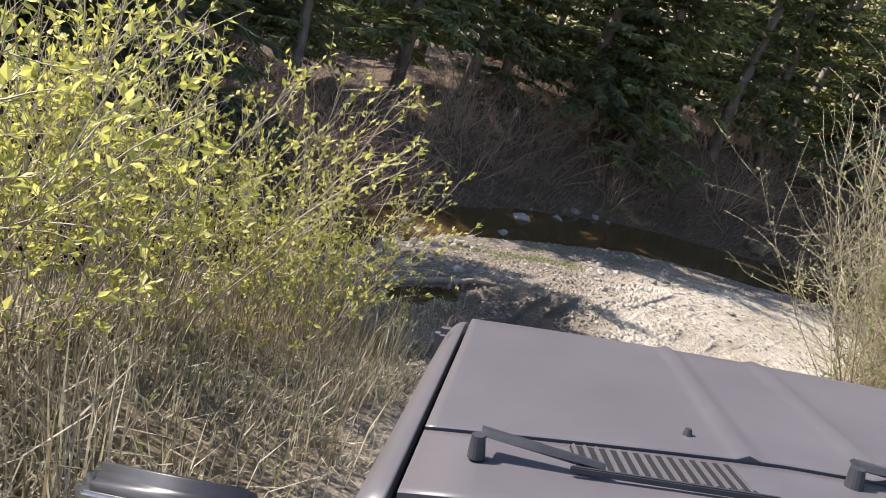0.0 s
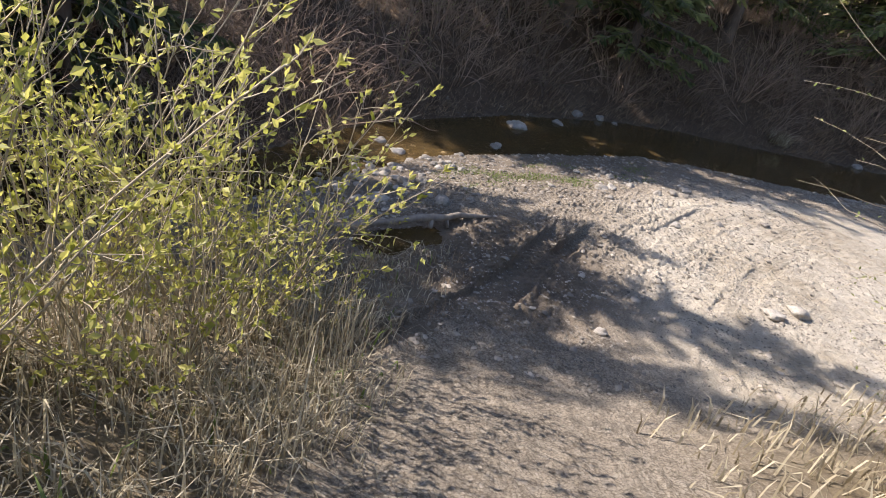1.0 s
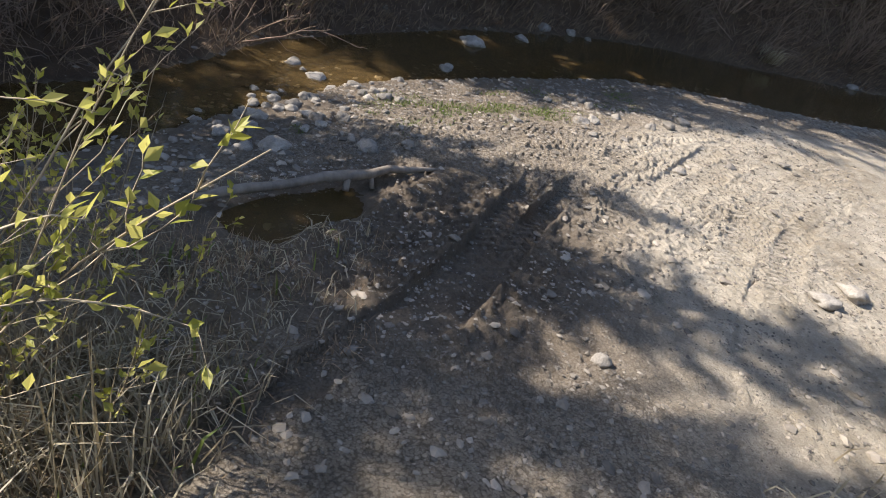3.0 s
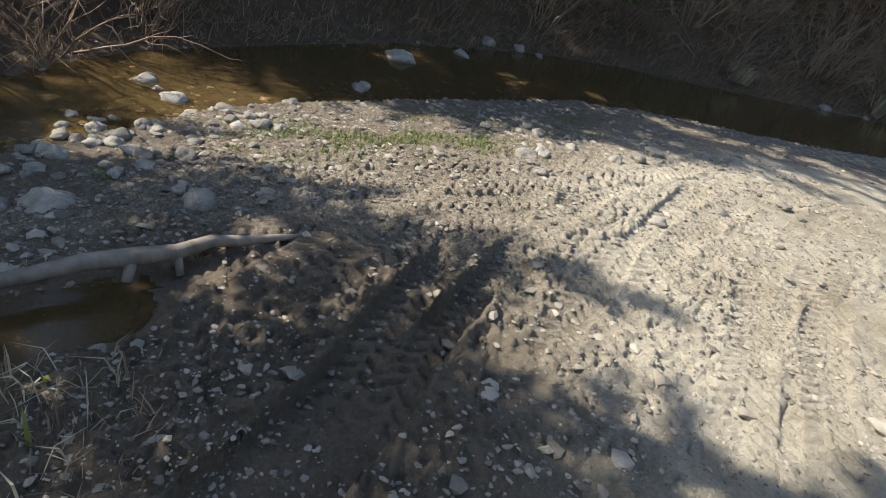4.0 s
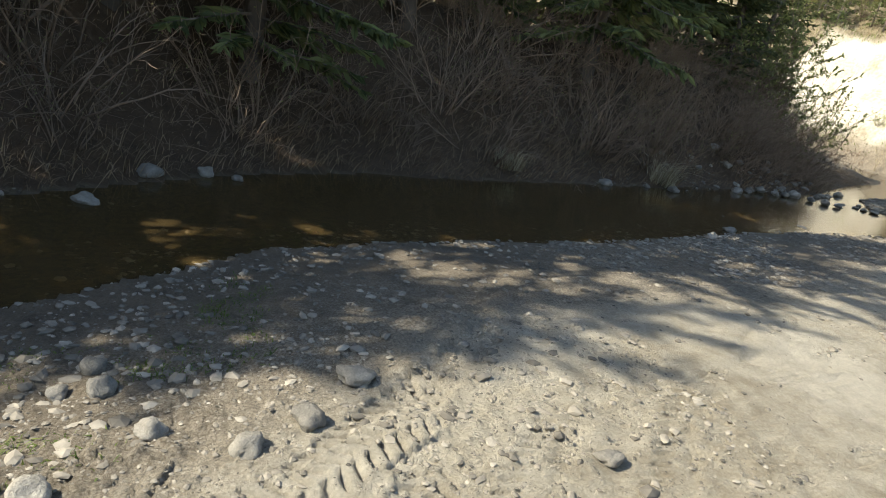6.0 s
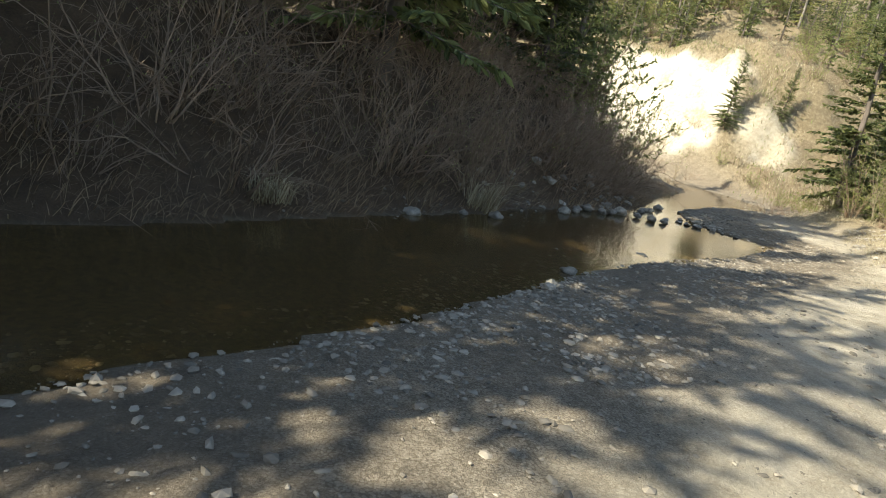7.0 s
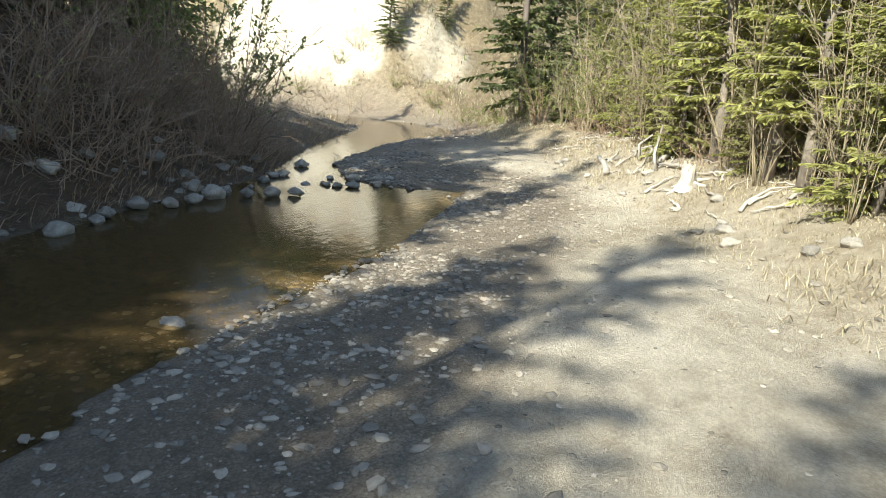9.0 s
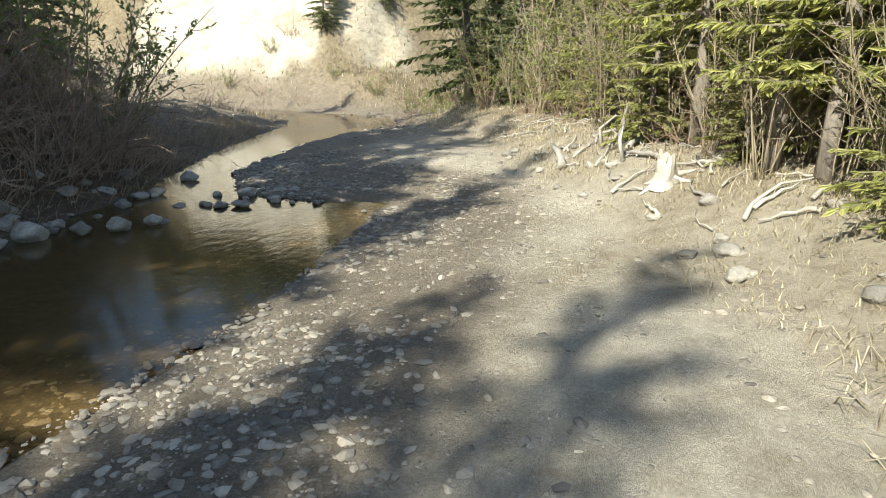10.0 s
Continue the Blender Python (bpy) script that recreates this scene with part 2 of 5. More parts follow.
def line_distance(P, line):
    """For points P (n, 2): the distance to a polyline, the side (+ to its left) and the length run along it."""
    best = np.full(len(P), 1e9)
    side, run = np.zeros(len(P)), np.zeros(len(P))
    s0 = 0.0
    for a, b in zip(line[:-1], line[1:]):
        a, b = np.array(a, float), np.array(b, float)
        d = b - a
        ln = np.hypot(*d)
        u = np.clip(((P - a) @ d) / ln ** 2, 0, 1)
        q = P - (a + u[:, None] * d)
        dist = np.hypot(q[:, 0], q[:, 1])
        k = dist < best - 1e-9
        best[k] = dist[k]
        side[k] = np.sign(d[0] * (P[k, 1] - a[1]) - d[1] * (P[k, 0] - a[0]))
        run[k] = s0 + u[k] * ln
        s0 += ln
    return best, side, run


def inside(P, poly):
    x, y = P[:, 0], P[:, 1]
    r = np.zeros(len(P), bool)
    for (x0, y0), (x1, y1) in zip(poly, poly[1:] + poly[:1]):
        if y0 != y1:
            r ^= ((y0 > y) != (y1 > y)) & (x < (x1 - x0) * (y - y0) / (y1 - y0) + x0)
    return r


def smooth(a, b, v):
    u = np.clip((v - a) / (b - a), 0, 1)
    return u * u * (3 - 2 * u)


def lattice(ix, iy, seed):
    h = (ix.astype(np.int64) * 374761393 + iy.astype(np.int64) * 668265263 + seed * 974634777) & 0x7FFFFFFF
    h = ((h ^ (h >> 13)) * 1274126177) & 0x7FFFFFFF
    return ((h ^ (h >> 16)) & 0xFFFF) / 65535.0


def value_noise(P, size, seed=0):
    """Smooth noise from -1 to 1 with lumps of that size."""
    q = P / size
    i = np.floor(q).astype(np.int64)
    f = q - i
    f = f * f * (3 - 2 * f)
    a, b = lattice(i[:, 0], i[:, 1], seed), lattice(i[:, 0] + 1, i[:, 1], seed)
    c, d = lattice(i[:, 0], i[:, 1] + 1, seed), lattice(i[:, 0] + 1, i[:, 1] + 1, seed)
    return 2 * ((a * (1 - f[:, 0]) + b * f[:, 0]) * (1 - f[:, 1]) + (c * (1 - f[:, 0]) + d * f[:, 0]) * f[:, 1]) - 1


RIVER = NEAR + FAR[::-1]
PUDDLE = (0.28, 6.71, 0.46, 0.17, radians(42))     # middle, half axes, turn


def puddle_reach(P):
    x, y, a, b, w = PUDDLE
    u, v = P[:, 0] - x, P[:, 1] - y
    return (1 + 0.3 * value_noise(P, 0.22, 66)) * np.hypot((u * math.cos(w) + v * math.sin(w)) / a, (-u * math.sin(w) + v * math.cos(w)) / b)


def ground_height(P, fine=True):
    """Height of the ground at points P (n, 2), and its zones: soil, mud with painted tree shade, sand, river bed."""
    P = np.asarray(P, float)
    dn, _, _ = line_distance(P, NEAR)
    df, _, _ = line_distance(P, FAR)
    wet = inside(P, RIVER)
    near = (dn < df) & ~wet
    x, y = P[:, 0], P[:, 1]
    d = np.minimum(dn, df)
    lump = value_noise(P, 2.7, 1) * 0.5 + value_noise(P, 1.1, 2) * 0.3 + value_noise(P, 0.45, 3) * 0.2
    # near side: gravel bar, ramp, right-hand bank
    bar = 0.47 - 0.18 * smooth(5.5, 10, x)
    z = bar * smooth(-0.6, 3.0, dn) * 1.02
    z = np.where(z < 0, 0, z) + 0.03 * lump * smooth(0, 1, dn)
    ramp_up = np.logaddexp(0, (5.3 - y) * 3.0) / 3.0 * 0.30
    ramp_up = np.minimum(ramp_up, 2.6) * smooth(0.3, 4.0, dn)
    z = z + ramp_up * (1 - smooth(6, 14, x))
    db, sb, _ = line_distance(P, BANK)
    right = np.where(sb < 0, db, -db)
    rise = 0.45 * smooth(-0.4, 1.1, right) + 0.85 * smooth(0.4, 6.0, right) + 0.06 * np.clip(right - 6, 0, 60)
    z = z + rise * (0.35 + 0.65 * smooth(2, 14, x)) + 0.14 * lump * smooth(0, 2.5, right)
    # left of the ramp a low grassy shoulder
    shoulder = smooth(-0.5, -2.2, x - 0.12 * y) * smooth(0.5, 3.5, dn)
    z = z + shoulder * (0.22 + 0.12 * lump)
    # far side: steep bank, lower downstream
    top = (0.9 + 1.35 * smooth(-4, 3, x)) * (1 - 0.86 * smooth(17.5, 24, x)) + 0.22
    zf = top * smooth(-0.15, 3.4, df) + 0.22 * lump * smooth(0.2, 1.5, df) + 0.05 * np.clip(df - 4, 0, 80)
    # bed of the river
    zb = -0.40 * smooth(-0.1, 2.0, d) + 0.05 * lump - 0.02
    z = np.where(wet, zb, np.where(near, z, zf))
    dc = line_distance(P, CLIFF)[0]
    behind = np.where(inside(P, CLIFF + [(400, -8), (400, 400), (30, 400)]), dc, -dc)
    dry = smooth(0.3, 3.0, d) * (~wet)
    wall = (0.7 * smooth(-3.0, 0, behind) * dry * (0.8 + 0.35 * lump) + 4.9 * smooth(-1.0, 5.4, behind) + 0.42 * np.clip(behind - 2.4, 0, 75)
            + 0.6 * lump * smooth(-2, 3, behind) * dry + 0.45 * value_noise(P, 1.0, 15) * smooth(0.3, 1.8, behind) * smooth(9, 5, behind))
    z = z + wall
    soil = np.where(near, np.maximum(smooth(-0.3, 0.8, right), smooth(-0.25, -0.9, x - 0.13 * y - 0.1) * smooth(1.2, 2.6, dn) * (y < 9)), smooth(0.0, 0.5, df))
    soil = np.where(wet, 0, soil)
    soil = np.maximum(soil, smooth(-4, -2.5, behind) * dry)
    crest = np.hypot((x - 37.6) / 3.9, (y - 29.6) / 4.7)
    sand = smooth(1.1, 0.8, crest + 0.3 * lump + 0.15 * value_noise(P, 1.0, 16)) * smooth(0.2, 1.2, behind + 0.5 * lump) * smooth(5.4, 4.2, behind + 0.6 * lump)
    sand = sand + 0.5 * smooth(1.0, 0.5, np.hypot((x - 38.4) / 1.7, (y - 23.2) / 1.9) + 0.25 * lump + 0.2 * value_noise(P, 0.7, 18))
    sand = sand + 0.5 * near * smooth(-0.6, 0.4, right + 0.4 * lump) * smooth(4.5, 2.0, right) * smooth(11, 15, x) * smooth(29, 23, x)
    lane = near * smooth(-3.2, -2.2, right + 0.5 * lump) * smooth(0.6, -0.2, right) * smooth(8, 12, x) * smooth(27, 22, x)
    sand = np.maximum(sand, 0.55 * lane * smooth(1.3, 2.2, dn + 0.4 * lump))
    # pale sand of the open bar, its share raised to paint in sunlit brightness
    sand = np.maximum(sand, 0.62 * near * smooth(2.0, 3.4, x + 0.6 * lump) * smooth(13, 8, x) * smooth(1.7, 2.6, dn + 0.4 * lump) * smooth(0.2, -0.4, right))
    mud_and_shade = smooth(1.6, 0.7, np.hypot((x - 0.9) / 1.5, (y - 6.6) / 1.2) + 0.3 * lump) * near
    mud_and_shade = np.maximum(mud_and_shade, smooth(2.5, 0.3, dn + 0.7 * lump) * near * 0.85 * smooth(9, 6, x))
    mud_and_shade = np.maximum(mud_and_shade, smooth(1.2, 0.05, dn + 0.4 * lump) * near * 0.6)
    mud_and_shade = np.maximum(mud_and_shade, 0.6 * smooth(2.3, 1.2, dn + 0.6 * lump) * near * smooth(7, 10, x))
    # gravel tail across the creek: tree shade put in as the dark mud tone
    mud_and_shade = np.maximum(mud_and_shade, 0.8 * (~near & ~wet) * smooth(23, 25, x) * smooth(36, 33, x) * smooth(5.5, 3.5, df + lump))
    # dark gravel of the spit, the shade lying on it painted in as well
    mud_and_shade = np.maximum(mud_and_shade, 0.45 * smooth(24, 26, x) * smooth(33, 31, x) * near * smooth(-1.5, -3, right))
    if fine:
        k = near & (x > -3) & (x < 10) & (y > 2) & (y < 13)
        Q = P[k]
        cut, whole = np.zeros(len(Q)), np.zeros(len(Q))
        for line, half, deep in TRACKS:
            dt, st, run = line_distance(Q + np.column_stack([value_noise(Q, 0.35, 40), value_noise(Q, 0.3, 41)]) * 0.02 + np.column_stack([value_noise(Q, 0.09, 44), value_noise(Q, 0.08, 54)]) * (0.016 if deep > 0.08 else 0.004), line)
            deep = deep * (0.75 + 0.45 * value_noise(Q, 0.5, 42))
            ends = smooth(0.0, 0.6, run) * smooth(0, 0.6, sum(math.dist(a, b) for a, b in zip(line[:-1], line[1:])) - run)
            inner = smooth(half * 1.15, half * 1.02, dt) * ends
            bar_at = np.abs(np.mod(run / 0.085 + np.sign(st) * 0.25 + np.abs(dt) * 7.5, 1.0) - 0.5)
            lug = 1 - smooth(0.17, 0.10, bar_at) * smooth(half * 0.06, half * 0.16, dt) * smooth(half * 1.05, half * 0.9, dt)
            lug = 1 - (1 - lug) * smooth(6.0, 6.8, Q[:, 1])
            whole = np.maximum(whole * (1 - inner), inner)
            berm = np.exp(-((dt - half * 1.3) / (half * 0.3)) ** 2) * ends
            print_z = -deep + 0.034 * lug * (0.9 + 0.3 * value_noise(Q, 0.25, 43))
            cut = cut * (1 - inner) + print_z * inner + 0.3 * deep * berm * (0.6 + 0.6 * value_noise(Q, 0.12, 9))
        churn = smooth(1.3, 0.4, np.hypot((Q[:, 0] - 2.1) / 2.2, (Q[:, 1] - 8.2) / 1.5))
        churn = np.maximum(churn, 1.3 * smooth(1.2, 0.5, np.hypot((Q[:, 0] - 1.2) / 0.9, (Q[:, 1] - 6.6) / 1.6)))
        clod = smooth(-0.1, 0.45, value_noise(Q, 0.075, 5)) + 0.6 * smooth(0.0, 0.5, value_noise(Q, 0.05, 6))
        loose = 1 - 0.7 * whole
        # short slots of older prints, turned from patch to patch
        patch = np.floor((Q + 0.05 * np.column_stack([value_noise(Q, 0.12, 47), value_noise(Q, 0.12, 48)])) / 0.23).astype(np.int64)
        way = lattice(patch[:, 0], patch[:, 1], 49) * 6.0
        along = Q[:, 0] * np.cos(way) + Q[:, 1] * np.sin(way) + 0.02 * value_noise(Q, 0.07, 50)
        slot = smooth(0.17, 0.10, np.abs(np.mod(along / 0.07 + 7 * lattice(patch[:, 0], patch[:, 1], 51), 1.0) - 0.5))
        slot = slot * smooth(-0.15, 0.15, value_noise(Q, 0.08, 52))
        trodden = smooth(1.25, 0.85, np.hypot((Q[:, 0] - 2.1) / 2.5, (Q[:, 1] - 8.0) / 1.75) + 0.2 * value_noise(Q, 0.5, 53))
        cut -= 0.02 * slot * trodden * (1 - whole)
        crumb = smooth(0.15, 0.35, value_noise(Q, 0.043, 45)) + 0.7 * smooth(0.2, 0.38, value_noise(Q + 0.017, 0.03, 46))
        cut += loose * (0.4 + 0.6 * churn) * (0.006 * (clod - 0.5) + 0.022 * crumb)
        cut += 0.012 * value_noise(Q, 0.17, 7) + 0.005 * loose * value_noise(Q, 0.08, 8)
        z[k] += cut
        # the deeper the cut, the darker its tone
        mud_and_shade[k] = np.maximum(mud_and_shade[k], 0.65 * smooth(-0.03, -0.08, cut))
    r = puddle_reach(P)
    z = np.where(r < 2.2, z * smooth(0.6, 2.0, r) + 0.28 * (1 - smooth(0.6, 2.0, r)), z)
    humus = np.where(~near & ~wet, smooth(-0.2, 0.03, df), 0) * (1 - smooth(22, 26, x))
    return z, soil, mud_and_shade, np.clip(sand, 0, 1), wet.astype(float), humus


GRID = {}                                             # lines and heights of the ground's mesh


def height(x, y):
    """Height of the built ground at a place."""
    gx, gy, Z = GRID["x"], GRID["y"], GRID["z"]
    i = min(max(int(np.searchsorted(gx, x)) - 1, 0), len(gx) - 2)
    j = min(max(int(np.searchsorted(gy, y)) - 1, 0), len(gy) - 2)
    u, v = (x - gx[i]) / (gx[i + 1] - gx[i]), (y - gy[j]) / (gy[j + 1] - gy[j])
    return float((Z[j, i] * (1 - u) + Z[j, i + 1] * u) * (1 - v) + (Z[j + 1, i] * (1 - u) + Z[j + 1, i + 1] * u) * v)


def cross(a, b):
    return np.array((a[1] * b[2] - a[2] * b[1], a[2] * b[0] - a[0] * b[2], a[0] * b[1] - a[1] * b[0]))


def long(v):
    return math.sqrt(v[0] * v[0] + v[1] * v[1] + v[2] * v[2])


def graded(edges):
    """Grid lines: a list of (to, step) from a start."""
    v = [edges[0]]
    for to, step in edges[1:]:
        n = max(1, round((to - v[-1]) / step))
        v += list(np.linspace(v[-1], to, n + 1)[1:])
    return np.array(v)


def link(name, verts, faces, material, parent=None, smooth_shade=True):
    me = bpy.data.meshes.new(name)
    if isinstance(faces, np.ndarray):
        n, k = faces.shape
        me.vertices.add(len(verts))
        me.vertices.foreach_set("co", np.asarray(verts, np.float32).ravel())
        me.loops.add(n * k)
        me.loops.foreach_set("vertex_index", faces.astype(np.int32).ravel())
        me.polygons.add(n)
        me.polygons.foreach_set("loop_start", np.arange(0, n * k, k, dtype=np.int32))
        me.update(calc_edges=True)
    else:
        me.from_pydata(verts if isinstance(verts, list) else verts.tolist(), [], faces)
    if material:
        for m in material if isinstance(material, (list, tuple)) else (material,):
            me.materials.append(m)
    if smooth_shade:
        me.polygons.foreach_set("use_smooth", [True] * len(me.polygons))
    else:
        me.polygons.foreach_set("use_smooth", [False] * len(me.polygons))
    ob = new(name, me)
    ob.parent = parent
    return ob


def build_ground():
    gx = graded([-700, (-200, 125), (-60, 20), (-16, 3.0), (-4, 0.5), (-0.8, 0.12), (0.4, 0.03), (4.6, 0.0125), (6.2, 0.03), (10, 0.07), (24, 0.14), (34, 0.25), (46, 0.35), (60, 1.2), (120, 5), (300, 30), (900, 150)])
    gy = graded([-500, (-150, 100), (-40, 15), (-6, 2.0), (3.6, 0.16), (5.0, 0.06), (5.8, 0.03), (6.6, 0.018), (9.9, 0.0125), (10.8, 0.04), (13.0, 0.07), (21, 0.16), (36, 0.32), (46, 0.8), (62, 2.0), (120, 6), (300, 30), (900, 150)])
    X, Y = np.meshgrid(gx, gy)
    P = np.stack([X.ravel(), Y.ravel()], 1)
    z, soil, mud_and_shade, sand, wet, humus = ground_height(P)
    V = np.column_stack([P, z])
    nx, ny = len(gx), len(gy)
    GRID.update(x=gx, y=gy, z=z.reshape(ny, nx))
    i = (np.arange(ny - 1)[:, None] * nx + np.arange(nx - 1)[None]).ravel()
    F = np.stack([i, i + 1, i + 1 + nx, i + nx], 1)
    ob = link("ground", V, F, GROUND)
    me = ob.data
    for name, cols in (("zone", (soil, mud_and_shade, sand)), ("bed", (wet, humus, wet))):
        at = me.color_attributes.new(name, "FLOAT_COLOR", "POINT")
        at.data.foreach_set("color", np.column_stack([*cols, np.ones(len(P))]).astype(np.float32).ravel())
    return tagged(ob, "grey-brown gravel bar, wheel ruts and dry grassy banks along a creek", "ground", kind="structure")


build_ground()


def build_water():
    bm = bmesh.new()
    # a little wider than the shoreline, so that the ground itself cuts it
    vs = [bm.verts.new((x, y - 0.35, 0.0)) for x, y in NEAR] + [bm.verts.new((x, y + 0.35, 0.0)) for x, y in FAR[::-1]]
    bm.faces.new(vs)
    bmesh.ops.triangulate(bm, faces=bm.faces)
    me = bpy.data.meshes.new("water")
    bm.to_mesh(me)
    bm.free()
    me.materials.append(WATER)
    ob = new("water", me)
    ob.visible_shadow = False
    tagged(ob, "shallow brown creek water, still and dark, reflecting the bank", "water", kind="structure")
    x, y, a, b, w = PUDDLE
    ring = [(x + 1.5 * a * math.cos(q) * math.cos(w) - 1.5 * b * math.sin(q) * math.sin(w), y + 1.5 * a * math.cos(q) * math.sin(w) + 1.5 * b * math.sin(q) * math.cos(w), 0.325)
            for q in np.linspace(0, 2 * math.pi, 40, endpoint=False)]
    pud = link("puddle", ring, [list(range(40))], WATER)
    pud.visible_shadow = False
    tagged(pud, "still puddle of brown water beside the driftwood log", "puddle", kind="structure")


build_water()


# ---- making of things ----
class Soup:
    """Gathers vertices and faces of many small pieces for one mesh."""

    def __init__(self):
        self.v, self.f, self.n = [], [], 0

    def add(self, verts, faces):
        self.v.append(np.asarray(verts, float))
        self.f += [tuple(i + self.n for i in f) for f in faces]
        self.n += len(verts)

    def made(self, name, material, parent=None, smooth_shade=True):
        return link(name, np.concatenate(self.v), self.f, material, parent, smooth_shade)


def tube(soup, pts, radii, sides=5):
    pts = [np.asarray(p, float) for p in pts]
    rings = []
    for i, p in enumerate(pts):
        d = pts[min(i + 1, len(pts) - 1)] - pts[max(i - 1, 0)]
        d = d / (long(d) + 1e-9)
        u = cross(d, (0.3, 0.9, 0.2) if abs(d[2]) > 0.8 else (0, 0, 1.0))
        u /= long(u) + 1e-9
        w = cross(d, u)
        a = np.arange(sides) * 2 * math.pi / sides
        rings.append(p + radii[i] * (np.cos(a)[:, None] * u + np.sin(a)[:, None] * w))
    V = np.concatenate(rings)
    F = [(k * sides + j, k * sides + (j + 1) % sides, (k + 1) * sides + (j + 1) % sides, (k + 1) * sides + j) for k in range(len(pts) - 1) for j in range(sides)]
    F.append(tuple(range(sides - 1, -1, -1)))
    F.append(tuple(range((len(pts) - 1) * sides, len(pts) * sides)))
    soup.add(V, F)


def leaf(soup, p, along, up, length, width):
    """A folded leaf of four faces."""
    a = along / (long(along) + 1e-9)
    s = cross(a, up)
    s /= long(s) + 1e-9
    n = cross(s, a)
    V = [p, p + a * length * 0.45 + s * width * 0.5 + n * width * 0.16, p + a * length, p + a * length * 0.45 - s * width * 0.5 + n * width * 0.16, p + a * length * 0.5]
    soup.add(V, [(0, 1, 4), (1, 2, 4), (2, 3, 4), (3, 0, 4)])


def wander(rng, start, way, length, steps, bend=0.2, lift=0.0):
    pts, p, d = [np.array(start, float)], np.array(start, float), np.array(way, float)
    for _ in range(steps):
        d = d / long(d) + rng.normal(0, bend, 3) + np.array((0, 0, lift))
        d /= long(d)
        p = p + d * length / steps
        pts.append(p.copy())
    return pts


def put_parts(name, label, category, group, parts):
    e = new(name)
    for n, soup, m, shade in parts:
        if soup.n:
            soup.made(n, m, e, shade)
    return tagged(e, label, category, group)


def build_shrub(seed, height_m, stems, twigs, leaves, leaf_len, leaf_mat, twig_mat, label, name="shrub", spread=0.5, lean=(0, 0), group="", start_leaf=0.25, thick=0.011, arch=0.10, twig_lift=0.05, low=0.15):
    rng = np.random.default_rng(seed)
    wood, green = Soup(), Soup()
    for _ in range(stems):
        a = rng.uniform(0, 2 * math.pi)
        q = rng.uniform(0.0, 1.0) ** 0.6 * spread
        base = np.array((math.cos(a) * q * 0.45, math.sin(a) * q * 0.45, -0.05))
        way = np.array((math.cos(a) * q + lean[0], math.sin(a) * q + lean[1], 1.0))
        L = height_m * rng.uniform(0.55, 1.0)
        st = wander(rng, base, way, L, 7, arch, 0.03 if arch < 0.15 else -0.07)
        r0 = thick * rng.uniform(0.6, 1.2) * (height_m / 2)
        tube(wood, st, np.linspace(r0, r0 * 0.3, len(st)), 4)
        for _ in range(twigs):
            k = rng.uniform(low, 0.99)
            j = min(int(k * 7), 6)
            p = st[j] + (st[j + 1] - st[j]) * (k * 7 - j)
            w = (st[j + 1] - st[j]) / long(st[j + 1] - st[j]) + rng.normal(0, 0.6, 3)
            tw = wander(rng, p, w, L * rng.uniform(0.12, 0.34) * (1.15 - 0.5 * k), 4, 0.22, twig_lift)
            tube(wood, tw, np.linspace(r0 * 0.42, r0 * 0.14, 5), 3)
            for _ in range(leaves):
                u = rng.uniform(start_leaf, 1.0) * 4
                j2 = min(int(u), 3)
                q2 = tw[j2] + (tw[j2 + 1] - tw[j2]) * (u - j2)
                d = (tw[j2 + 1] - tw[j2]) / (long(tw[j2 + 1] - tw[j2]) + 1e-9) + rng.normal(0, 0.7, 3)
                s = leaf_len * rng.uniform(0.5, 1.25)
                leaf(green, q2, d, rng.normal(0, 1, 3) + np.array((0, 0, 1.0)), s, s * rng.uniform(0.4, 0.62))
    return put_parts(name, label, "shrub", group, [("branchwork", wood, twig_mat, True), ("foliage", green, leaf_mat, False)])


